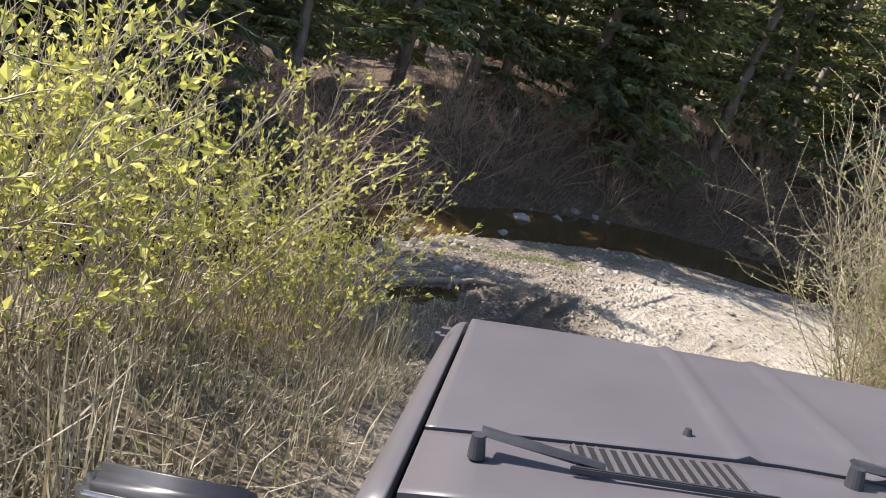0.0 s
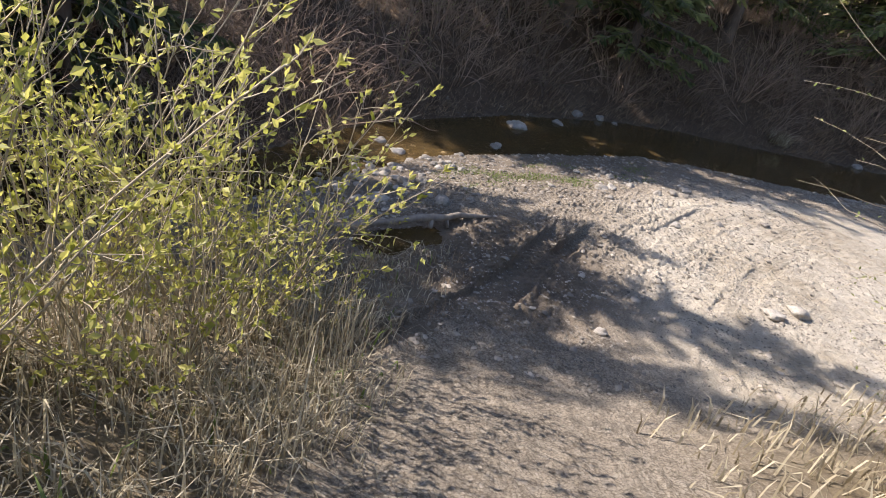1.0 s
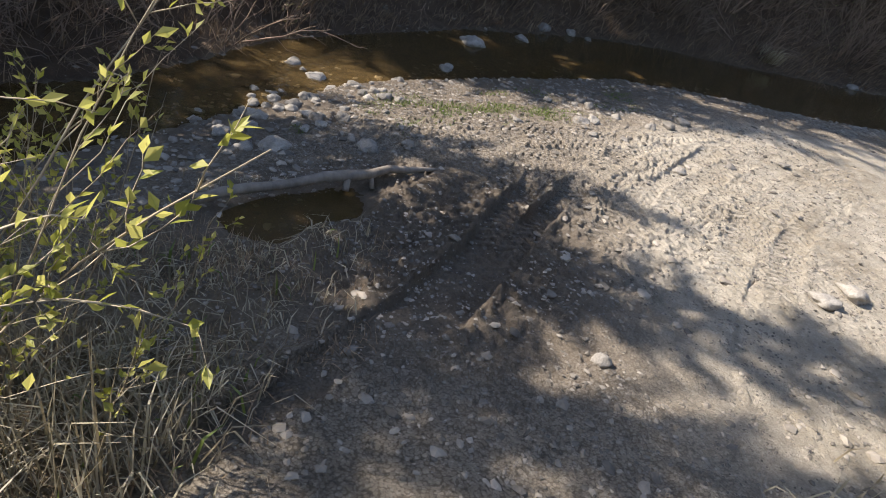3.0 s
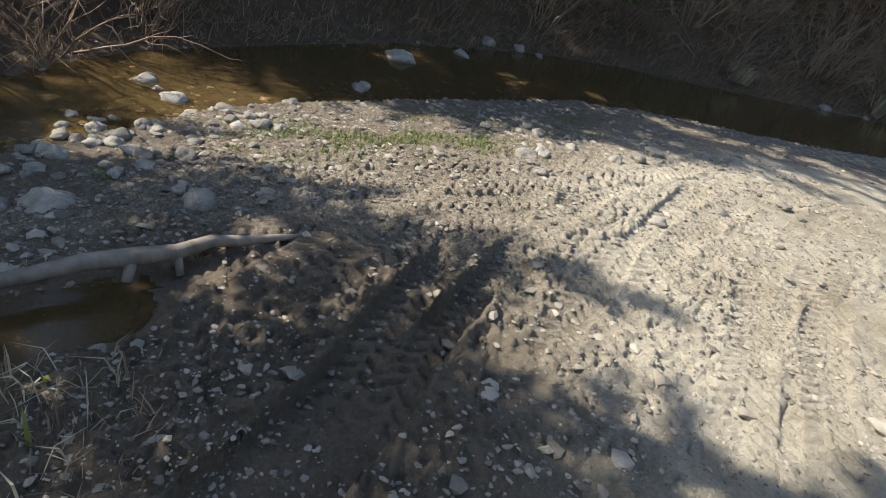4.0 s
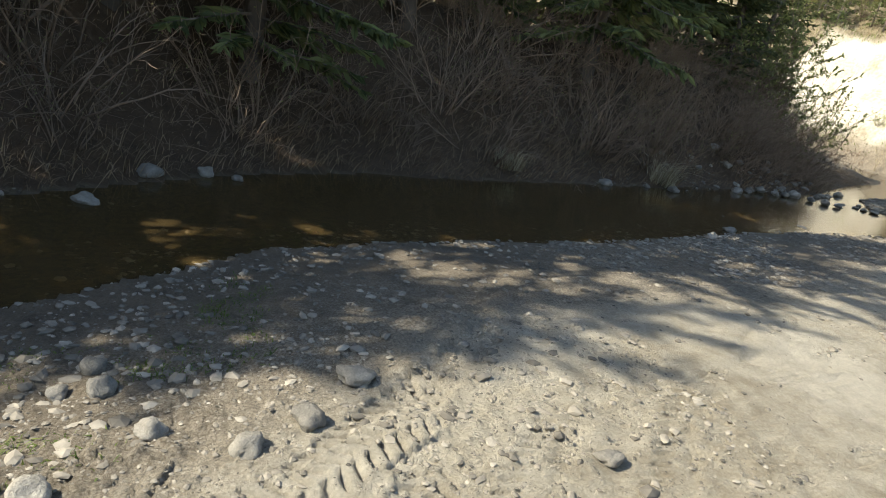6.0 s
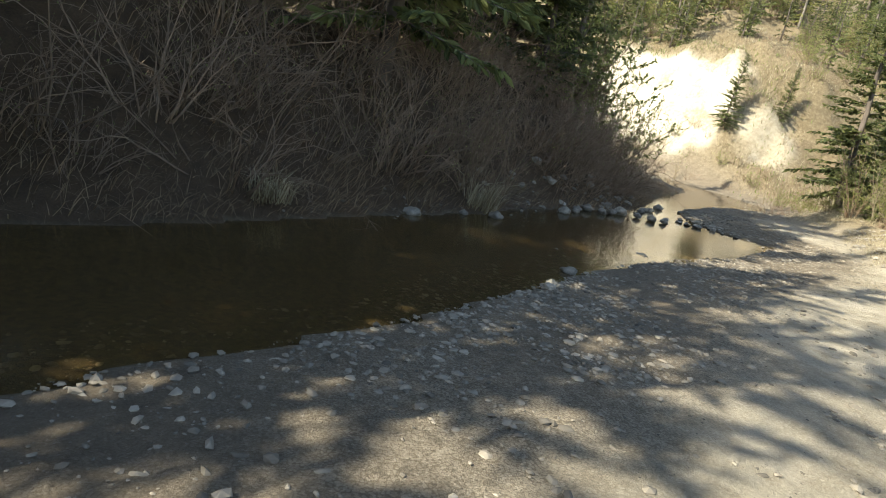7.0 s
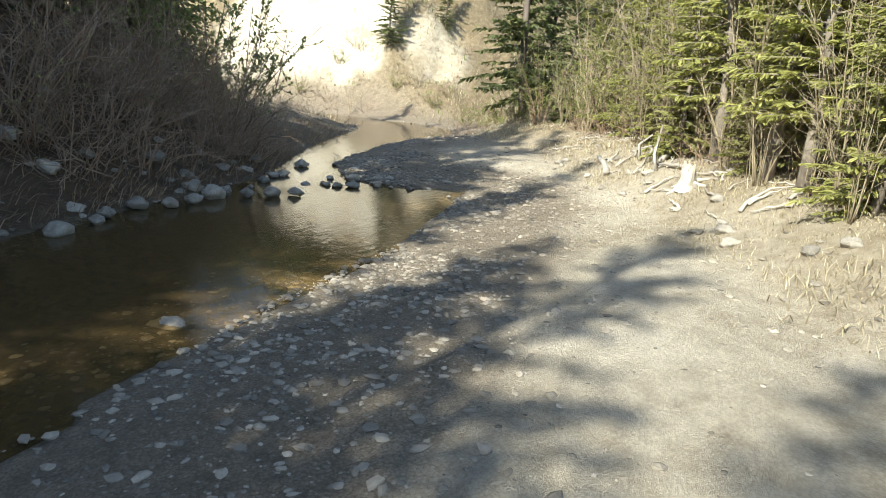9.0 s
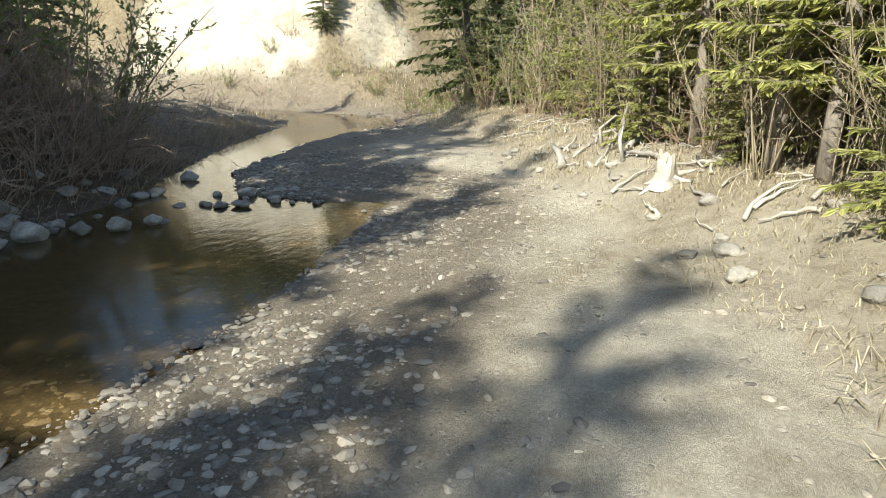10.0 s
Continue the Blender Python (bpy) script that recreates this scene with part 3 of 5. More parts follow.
def build_spruce(seed, tall, girth, label, density=1.0, bare=0.08, group="spruces", droop=0.25, spray=1.0, needle=NEEDLE, bark=BARK):
    """A conifer: tapered trunk, whorls of drooping branches, each set with many needle sprays."""
    rng = np.random.default_rng(seed)
    trunk, limbs, needles = Soup(), Soup(), Soup()
    sway = [np.array((rng.normal(0, 0.05), rng.normal(0, 0.05), tall * k / 8 - 0.2 * (k == 0))) for k in range(9)]
    tube(trunk, sway, np.linspace(tall * (0.014 if needle is NEEDLE else 0.016), 0.01, 9), 7)
    z = tall * bare
    while z < tall * 0.985:
        u = z / tall
        reach = girth * (1 - u) ** 0.8 * (0.55 + 0.45 * min(1, u / 0.15)) + 0.08
        for b in range(max(3, int(7 * density))):
            if rng.random() < 0.1:
                continue
            a = rng.uniform(0, 2 * math.pi)
            L = reach * rng.uniform(0.6, 1.12)
            s = np.array((0, 0, z + rng.uniform(-0.1, 0.1)))
            way = np.array((math.cos(a), math.sin(a), 0.45 * u + 0.12 - droop * (1 - u)))
            br = wander(rng, s, way, L, 5, 0.05, -0.03 + 0.04 * u)
            tube(limbs, br, np.linspace(0.008 + 0.010 * L, 0.004, 6), 3)
            n = int((8 + 24 * L) * density / spray ** 1.6)
            for i in range(n):
                k = (0.12 + 0.88 * (i + rng.random()) / n) * 5
                j = min(int(k), 4)
                p = br[j] + (br[j + 1] - br[j]) * (k - j)
                d = (br[j + 1] - br[j]) / long(br[j + 1] - br[j])
                side = cross(d, (0, 0, 1.0)) * rng.choice((-1, 1))
                tip = d * rng.uniform(0.3, 0.9) + side * rng.uniform(0.3, 1.0) + np.array((0, 0, rng.uniform(-0.75, 0.15)))
                tip /= long(tip)
                ln = (0.09 + 0.13 * L * (1 - 0.5 * k / 5)) * rng.uniform(0.6, 1.25) * spray
                w = cross(tip, rng.normal(0, 1, 3))
                w = w / long(w) * ln * 0.13
                q = p + tip * ln * 0.55
                n3 = cross(tip, w)
                needles.add([p - w * 0.5, p + w * 0.5, q + w * 1.1, p + tip * ln, q - w * 1.1], [(0, 1, 2, 4), (4, 2, 3)])
                needles.add([p - n3 * 0.5, p + n3 * 0.5, q + n3, p + tip * ln * 0.9, q - n3], [(0, 1, 2, 4), (4, 2, 3)])
        z += (tall * 0.026 * rng.uniform(0.7, 1.25) + 0.05) * spray ** 0.6
    tree = put_parts("spruce_tree", label, "tree", group, [("trunk", trunk, bark, True)])
    split = len(limbs.f)
    limbs.add(np.concatenate(needles.v), needles.f)
    crown = limbs.made("crown", (bark, needle), tree, False)
    crown.data.polygons.foreach_set("material_index", [0] * split + [1] * (len(limbs.f) - split))
    return tree


def build_grass_clump(seed, blades, tall, radius, mat, lean=(0, 0), flop=0.6, width=0.012):
    rng = np.random.default_rng(seed)
    s = Soup()
    for _ in range(blades):
        a, q = rng.uniform(0, 2 * math.pi), radius * math.sqrt(rng.random())
        blade(s, rng, np.array((math.cos(a) * q, math.sin(a) * q, -0.02)), tall * rng.uniform(0.5, 1.15), flop, lean, width)
    return s


def blade(s, rng, p, tall, flop, lean=(0, 0), width=0.006):
    a = rng.uniform(0, 2 * math.pi)
    o = np.array((math.cos(a), math.sin(a), 0)) * flop * rng.uniform(0.1, 1.0) + np.array((*lean, 0))
    w = np.array((-math.sin(a), math.cos(a), 0)) * width * rng.uniform(0.6, 1.3)
    m = p + np.array((0, 0, tall * 0.55)) + o * tall * 0.25
    t = p + np.array((0, 0, tall * (1.0 - 0.35 * min(1.4, long(o))))) + o * tall
    s.add([p - w, p + w, m + w * 0.8, t, m - w * 0.8], [(0, 1, 2, 4), (4, 2, 3)])


def rock_mesh(seed, subdiv=2, flat=0.6, rough=0.25):
    bm = bmesh.new()
    bmesh.ops.create_icosphere(bm, subdivisions=subdiv, radius=1.0)
    off = Vector((seed * 7.3, seed * 3.1, seed * 1.7))
    for v in bm.verts:
        k = 1 + rough * noise.noise(v.co * 1.1 + off) + rough * 0.5 * noise.noise(v.co * 2.7 + off) + rough * 0.16 * noise.noise(v.co * 7.0 + off)
        v.co = Vector((v.co.x * k, v.co.y * k * 0.82, v.co.z * k * flat))
    me = bpy.data.meshes.new("rock")
    bm.to_mesh(me)
    bm.free()
    me.materials.append(STONE)
    me.polygons.foreach_set("use_smooth", [True] * len(me.polygons))
    return me


ROCKS = [rock_mesh(s, 3, f, r) for s, f, r in ((1, 0.58, 0.34), (2, 0.5, 0.42), (3, 0.66, 0.36), (4, 0.40, 0.45), (5, 0.56, 0.5))]


def rock(x, y, size, shape=0, turn=0.0, sink=0.35, z=None, label="rounded grey river stone on the gravel bar", group="river stones"):
    ob = new("rock", ROCKS[shape])
    h = height(x, y) if z is None else z
    ob.matrix_world = pose(x, y, h + size * 0.5 * (0.55 - sink), random.uniform(-8, 8), random.uniform(-8, 8), turn) @ Matrix.Diagonal((size / 2, size / 2, size / 2, 1))
    return tagged(ob, label, "rock", group)


# ---- stones in the creek and on the bar ----
# x, y, size, shape, height of the ground there (None: as it lies)
for x, y, s, k, z in [(0.92, 10.38, 0.27, 0, 0.0), (2.0, 12.85, 0.60, 3, -0.04), (2.95, 13.8, 0.34, 3, -0.02), (3.47, 14.7, 0.38, 0, 0.03), (4.05, 14.95, 0.26, 2, 0.03), (4.4, 14.9, 0.2, 1, 0.0),
                      (1.52, 11.34, 0.27, 1, -0.03), (1.58, 11.44, 0.2, 2, -0.02), (0.02, 10.03, 0.29, 1, -0.03), (-0.29, 10.32, 0.28, 1, -0.03), (-0.15, 10.17, 0.13, 0, -0.02), (-0.52, 9.36, 0.15, 1, -0.02), (-0.5, 9.15, 0.15, 0, -0.02),
                      (-0.29, 9.17, 0.2, 0, 0.0), (-0.18, 8.9, 0.22, 2, 0.02), (0.44, 9.9, 0.26, 1, 0.02), (0.06, 9.4, 0.2, 2, 0.0), (-0.31, 8.59, 0.2, 0, None), (0.09, 8.71, 0.18, 1, None), (0.2, 8.75, 0.14, 0, None), (0.41, 8.71, 0.2, 2, None),
                      (-0.04, 7.82, 0.40, 0, 0.16), (-0.27, 7.75, 0.2, 1, None), (0.68, 7.9, 0.27, 1, None), (0.78, 9.5, 0.22, 4, None), (0.55, 9.6, 0.16, 0, None), (0.66, 9.72, 0.14, 2, None),
                      (2.86, 9.46, 0.25, 1, None), (3.03, 9.57, 0.2, 2, None), (3.39, 9.88, 0.17, 0, None), (4.29, 10.1, 0.25, 3, None), (3.72, 9.66, 0.2, 0, None), (3.98, 9.78, 0.2, 4, None), (2.89, 9.06, 0.13, 1, None), (3.17, 10.58, 0.18, 2, None), (3.21, 10.33, 0.2, 0, None), (2.71, 10.4, 0.15, 1, None), (3.04, 10.36, 0.14, 3, None), (3.21, 9.03, 0.12, 4, None),
                      (3.61, 8.46, 0.17, 0, None), (4.34, 8.89, 0.20, 1, None), (5.17, 9.27, 0.18, 3, None), (4.05, 6.62, 0.3, 3, None), (4.4, 6.8, 0.34, 3, None), (2.02, 5.55, 0.15, 0, None),
                      (11.33, 16.75, 0.36, 1, 0.0), (11.95, 14.3, 0.27, 1, 0.0), (13.07, 16.73, 0.34, 1, 0.02), (12.5, 16.9, 0.22, 0, 0.0), (12.81, 15.21, 0.12, 0, -0.03),
                      (10.96, 13.81, 0.20, 2, None), (11.15, 13.95, 0.18, 0, None), (14.65, 14.94, 0.34, 3, -0.06), (19.0, 17.0, 0.3, 3, -0.04), (19.7, 17.35, 0.26, 3, -0.03), (18.3, 18.35, 0.42, 0, 0.1)]:
    rock(x, y, s * 0.78, k, random.uniform(0, 360), z=z)
for i in range(60):
    a, d = random.uniform(0, 1), random.gauss(0, 0.35)
    x, y = -0.9 + 2.0 * a + d, 8.15 + 2.2 * a - d * 0.7
    rock(x, y, 0.05 + 0.11 * random.random() ** 1.6, random.randrange(5), random.uniform(0, 360), label="small grey stone in the shallows", group="river stones")
# stones round the tip of the gravel spit and under the far bank
for i in range(26):
    rock(random.gauss(20.5, 0.45), random.gauss(16.7, 0.7), 0.07 + 0.17 * random.random() ** 2, random.randrange(5), random.uniform(0, 360), z=0.01, label="grey stone at the tip of the gravel spit", group="river stones")
for x, y, s in ((18.25, 18.65, 0.36), (18.1, 18.05, 0.28), (17.95, 17.55, 0.32), (17.55, 17.5, 0.22), (18.3, 17.3, 0.2), (18.55, 17.1, 0.24), (18.85, 16.95, 0.2), (16.9, 17.7, 0.26), (17.2, 17.5, 0.22), (16.4, 17.6, 0.2)):
    rock(x, y, s, random.randrange(3), random.uniform(0, 360), z=0.04, label="pale rounded stone lying under the creek bank", group="bank stones")
# row of pale stones under the far bank
for i in range(70):
    x = 13.0 + 8.5 * (i + random.uniform(-2.5, 2.5)) / 70
    off = random.triangular(-0.5, 1.7, 0.3)
    y = float(np.interp(x, [p[0] for p in FAR], [p[1] for p in FAR])) + off
    rock(x, y, 0.06 + 0.26 * random.random() ** 2.2, random.randrange(5), random.uniform(0, 360), z=None if off > 0.3 else 0.01, label="pale rounded stone lying under the creek bank", group="bank stones")


def pebbles(name, n, box, sizes, seed, keep, label):
    """Loose gravel: small uneven stones joined into one mesh."""
    rng = np.random.default_rng(seed)
    bm = bmesh.new()
    bmesh.ops.create_icosphere(bm, subdivisions=1, radius=1.0)
    shape = np.array([v.co[:] for v in bm.verts])
    faces = np.array([[v.index for v in f.verts] for f in bm.faces])
    bm.free()
    P = np.column_stack([rng.uniform(box[0], box[2], n), rng.uniform(box[1], box[3], n)])
    P = P[keep(P, rng)]
    n = len(P)
    z = ground_height(P)[0]
    s = sizes[0] * (sizes[1] / sizes[0]) ** (rng.random(n) ** 2.6)
    a = rng.uniform(0, 2 * math.pi, n)
    V = shape[None] * (1 + rng.uniform(-0.34, 0.30, (n, len(shape), 1)))
    V = V * (s[:, None] * np.column_stack([np.ones(n), rng.uniform(0.5, 0.95, n), rng.uniform(0.22, 0.52, n)]))[:, None] * 0.5
    c, d = np.cos(a)[:, None], np.sin(a)[:, None]
    V = np.stack([V[..., 0] * c - V[..., 1] * d, V[..., 0] * d + V[..., 1] * c, V[..., 2]], -1)
    V += np.column_stack([P, z + s * 0.02])[:, None]
    F = (faces[None] + (np.arange(n) * len(shape))[:, None, None]).reshape(-1, 3)
    ob = link(name, V.reshape(-1, 3), F, PEBBLE, None, False)
    return tagged(ob, label, "gravel", kind="stuff")


def on_bar(P, rng):
    dn = line_distance(P, NEAR)[0]
    db, sb, _ = line_distance(P, BANK)
    wet = inside(P, RIVER)
    w = np.where(wet, 0.75 * smooth(1.2, 0.1, dn), smooth(2.6, 0.3, dn) * 1.0 + 0.07 + 0.2 * smooth(13, 10, P[:, 0]))
    w = np.where((sb < 0) & (db > 0.8), np.where((P[:, 0] > 12) & (db < 2.5), 0.12, 0), w)
    df = line_distance(P, FAR)[0]
    far = df < dn
    w = np.where(far, np.where(P[:, 0] > 24.5, 0.5 * smooth(6, 4, df), 0.25 * smooth(0.7, 0.1, df)), w)
    grass = (P[:, 0] - 0.13 * P[:, 1] < -0.3) & (P[:, 1] < 6.5)
    w = np.where(grass | (P[:, 1] < 4.5), 0.03, w)
    clump = 0.55 + 0.6 * value_noise(P, 0.8, 21)
    return rng.random(len(P)) < w * clump


def on_track(P, rng):
    return (~inside(P, RIVER)) & (rng.random(len(P)) < 0.45 + 0.5 * value_noise(P, 0.5, 67)) & (puddle_reach(P) > 1.8)


pebbles("grit", 66000, (-0.2, 4.6, 6.2, 10.8), (0.010, 0.042), 8, on_track, "fine grit and small clods on the churned track")
pebbles("gravel", 64000, (-2.0, 4.5, 10.0, 14.0), (0.012, 0.10), 5, on_bar, "loose grey river gravel and pebbles on the bar")
pebbles("gravel", 125000, (9.0, 9.0, 24.0, 19.0), (0.016, 0.10), 6, on_bar, "loose grey river gravel and pebbles on the bar")
pebbles("gravel", 9000, (18.0, 14.0, 34.0, 26.0), (0.05, 0.18), 7, on_bar, "loose grey river gravel and pebbles on the bar")


# ---- driftwood log beside the puddle ----
LOG_WOOD = plain("grey_brown_driftwood", (0.13, 0.11, 0.085), (0.36, 0.31, 0.25), 16, 0.85, 0.7, 0.012, stretch=(1, 1, 0.3))


def build_log():
    e = new("driftwood_log")
    rng = np.random.default_rng(3)
    a, b = np.array((-0.33, 6.58, 0.40)), np.array((1.28, 7.62, 0.40))
    s = Soup()
    pts = [a + (b - a) * k + np.array((0, 0, 0.05 * math.sin(k * 3.1))) + rng.normal(0, 0.012, 3) for k in np.linspace(0, 1, 12)]
    tube(s, pts, np.array([0.034, 0.036, 0.034, 0.032, 0.034, 0.038, 0.041, 0.035, 0.030, 0.025, 0.019, 0.009]), 9)
    s.made("trunk", LOG_WOOD, e)
    for p, w, r in ((pts[6], (0.0, -0.08, -0.08), 0.026), (pts[7], (0.03, -0.05, -0.09), 0.02)):
        s = Soup()
        p = np.asarray(p)
        tube(s, [p, p + np.array(w) * 0.6, p + np.array(w)], [r, r * 0.95, r * 0.9], 7)
        s.made("branch_stub", LOG_WOOD, e)
    return tagged(e, "weathered grey driftwood log with cut branch stubs beside a puddle", "log")


build_log()


# ---- trees and shrubs ----
def place_copies(proto, places, lean=3.0):
    """Moves the first one to the first place and copies it to the others: x, y, scale."""
    for i, (x, y, s) in enumerate(places):
        m = pose(x, y, height(x, y) - 0.05, random.uniform(-lean, lean), random.uniform(-lean, lean), random.uniform(0, 360)) @ Matrix.Scale(s, 4)
        if i == 0:
            proto.matrix_world = m
        else:
            o = copy_thing(proto, Matrix())
            o.matrix_world = m


def valley(x, y, s):
    """A place of the plan of the valley's end, drawn in towards the creek's bend."""
    return 11.5 + 0.58 * (x - 11.5), 11.8 + 0.58 * (y - 11.8), 0.62 * s


def behind_cliff(p):
    d, side, _ = line_distance(np.array([p[:2]]), CLIFF)
    return float(d[0] * side[0])


SPRUCES = [build_spruce(11, 11.0, 2.3, "tall dark green spruce on the creek bank"),
           build_spruce(12, 9.0, 1.9, "dark green spruce with drooping boughs", 1.1, 0.05),
           build_spruce(13, 6.0, 1.4, "young green spruce standing in dry grass", 1.0, 0.03),
           build_spruce(14, 12.0, 1.9, "tall spruce with thin lower boughs", 1.0, 0.10)]
WOODS = [build_spruce(15, 10.0, 2.1, "dark green spruce in the wood", 0.7, 0.05, "wood", spray=2.0),
         build_spruce(16, 12.0, 2.0, "tall dark green spruce in the wood", 0.7, 0.12, "wood", spray=2.1),
         build_spruce(17, 7.0, 1.6, "young spruce at the edge of the wood", 0.7, 0.04, "wood", spray=1.9)]
# spruces in full sun: their needles carry the sunlight as colour
OPEN = [build_spruce(18, 9.0, 1.7, "open spruce, sunlit yellow-green, with a grey trunk", 0.85, 0.17, "bank spruces", 0.3, 0.95, SUNLIT_NEEDLE, GREY_BARK),
        build_spruce(19, 6.0, 1.5, "sunlit young yellow-green spruce on the dry bank", 0.95, 0.03, "bank spruces", 0.25, 0.9, SUNLIT_NEEDLE, GREY_BARK)]
WOODS.append(build_spruce(20, 11.0, 2.0, "sunlit yellow-green spruce at the edge of the wood", 0.6, 0.10, "wood", spray=2.0, needle=SUNLIT_NEEDLE, bark=GREY_BARK))
rng = np.random.default_rng(77)
SPOTS = {0: [(-1.6, 15.2, 1.15), (3.0, 16.7, 1.15), (-6.3, 11.4, 0.5), (6.4, 19.6, 1.1), (12.0, 19.0, 1.15), (-8.2, 14.8, 1.1), (-5.0, 14.6, 1.0), (-4.8, 13.3, 0.85), (30.9, 17.2, 0.85), (-7.2, 7.4, 0.95), (17.4, 21.6, 0.9), (21.3, 22.8, 0.75), (23.4, 24.6, 0.8)],
         1: [(0.9, 16.2, 1.1), (9.0, 19.6, 1.2), (-5.4, 8.2, 0.9), (-6.5, 7.8, 0.75), (-5.9, 7.3, 0.95), (-5.2, 9.7, 0.82), (-9.6, 7.6, 1.1), (14.6, 20.8, 1.45), (3.8, 17.3, 1.15), (4.7, 16.7, 1.25), (33.4, 17.0, 0.8)],
         2: [(37.3, 25.2, 0.62), (-3.9, 8.5, 1.35), (28.9, 15.4, 0.62), (17.8, 20.8, 1.0), (35.4, 18.0, 0.7), (39.6, 23.6, 0.45)],
         3: [(21.0, 23.6, 0.9), (24.2, 26.6, 0.9), (3.4, 19.0, 1.1), (12.6, 20.4, 1.0), (16.0, 21.4, 1.2), (0.0, 15.7, 1.05), (-3.4, 12.8, 0.75), (7.4, 18.4, 1.05)]}
for k, v in SPOTS.items():
    place_copies(SPRUCES[k], v)
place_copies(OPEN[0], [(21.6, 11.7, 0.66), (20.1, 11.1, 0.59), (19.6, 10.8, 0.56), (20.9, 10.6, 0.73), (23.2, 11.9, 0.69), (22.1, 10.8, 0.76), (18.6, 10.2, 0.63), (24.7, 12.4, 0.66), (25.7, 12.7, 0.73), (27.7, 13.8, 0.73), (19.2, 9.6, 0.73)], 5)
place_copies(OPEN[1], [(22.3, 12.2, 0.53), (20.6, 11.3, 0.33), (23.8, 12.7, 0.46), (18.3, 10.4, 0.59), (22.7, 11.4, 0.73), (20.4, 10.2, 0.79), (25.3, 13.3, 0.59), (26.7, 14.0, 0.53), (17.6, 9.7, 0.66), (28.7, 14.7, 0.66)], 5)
FOREST = {0: [], 1: [], 2: [], 3: []}
for k in range(75):                                   # behind the far bank
    FOREST[k % 4].append((rng.uniform(-15, 19), rng.uniform(20.6, 31), rng.uniform(0.8, 1.25)) if k < 55 else (rng.uniform(-34, 16), rng.uniform(24, 42), rng.uniform(0.9, 1.3)))
bx, by = [p[0] for p in BANK], [p[1] for p in BANK]
for k in range(85):                                   # on the right
    x = rng.uniform(19.5, 46)
    FOREST[3 if k % 4 else 0].append((x, float(np.interp(x, bx, by)) - 3.6 - 9 * rng.random() ** 1.4, rng.uniform(0.5, 0.8)))
for k in range(110):                                  # the hillside
    a, b = rng.uniform(0, 1), rng.uniform(10, 40)
    FOREST[k % 4].append(valley(48 + 40 * a + 0.8 * b, 52 - 42 * a + 0.6 * b, rng.uniform(0.7, 1.15)))
SLOPE = [valley(52 + 34 * a + 0.8 * b, 42.5 - 30 * a + 0.6 * b, rng.uniform(0.5, 1.0)) for a, b in zip(rng.uniform(0.3, 1, 75), rng.uniform(0.5, 15, 75))]
for k in range(45):                                   # on the slope and along the crest of the cliff
    FOREST[k % 3].append(SLOPE[k])
for k in range(30):
    a, b = rng.uniform(0, 1), rng.uniform(10, 14)
    FOREST[k % 3].append(valley(43 + 15 * a + 0.8 * b, 57 - 24 * a + 0.6 * b, rng.uniform(0.5, 0.9)))
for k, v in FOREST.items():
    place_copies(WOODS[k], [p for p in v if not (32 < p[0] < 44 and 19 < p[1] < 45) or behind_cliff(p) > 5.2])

BARE = [build_shrub(21, 1.9, 16, 8, 0, 0.02, BUD_LEAF, TWIG, "leafless brown brush on the creek bank", "bare_shrub", 1.0, group="bank brush", arch=0.22, twig_lift=-0.03),
        build_shrub(22, 1.5, 18, 8, 0, 0.02, BUD_LEAF, TWIG, "leafless brown brush on the creek bank", "bare_shrub", 1.2, group="bank brush", arch=0.25, twig_lift=-0.05),
        build_shrub(23, 2.3, 14, 9, 2, 0.035, BUD_LEAF, TWIG, "grey twiggy brush with a few small buds", "bare_shrub", 0.7, group="bank brush", arch=0.16)]
fx, fy = [p[0] for p in FAR], [p[1] for p in FAR]
BRUSH, THICKET = {0: [], 1: [], 2: []}, []
for k in range(330):
    x, back = rng.uniform(-10, 22.5), 0.5 + 5.0 * rng.random() ** 1.1
    spot = (x, float(np.interp(x, fx, fy)) + back, rng.uniform(0.6, 1.15))
    if back < 2.9:
        BRUSH[k % 3].append(spot)
    else:
        THICKET.append(spot)
for k in range(90):                                   # the bank's dense lower end
    x, back = rng.uniform(15, 21.6), rng.uniform(0.7, 5.0)
    THICKET.append((x, float(np.interp(x, fx, fy)) + back, rng.uniform(0.8, 1.25)))
for k in range(20):
    x = rng.uniform(20, 35)
    BRUSH[k % 3].append((x, float(np.interp(x, bx, by)) - rng.uniform(1.0, 4.0), rng.uniform(0.4, 0.8)))
for k in range(34):                                   # undergrowth below the spruces of the sunny bank
    x = rng.uniform(18.0, 32)
    BRUSH[k % 3].append((x, float(np.interp(x, bx, by)) - rng.uniform(1.5, 2.8), rng.uniform(0.25, 0.5)))
for k in range(14):                                   # where the creek bends away to the left
    BRUSH[k % 3].append((rng.uniform(-4.8, -2.0), rng.uniform(8.9, 11.2), rng.uniform(0.6, 0.9)))
for k, v in BRUSH.items():
    place_copies(BARE[k], v, 10)


def build_thicket(proto, places, label):
    """Far brush that nobody could count, joined into one mesh."""
    me = [c for c in proto.children if c.name.startswith("branchwork")][0].data
    V = np.array([v.co[:] for v in me.vertices])
    F = [tuple(p.vertices) for p in me.polygons]
    s = Soup()
    for x, y, q in places:
        a = rng.uniform(0, 2 * math.pi)
        c, d = math.cos(a) * q, math.sin(a) * q
        s.add(np.column_stack([V[:, 0] * c - V[:, 1] * d + x, V[:, 0] * d + V[:, 1] * c + y, V[:, 2] * q + height(x, y) - 0.05]), F)
    return tagged(s.made("thicket", TWIG), label, "brush", kind="stuff")


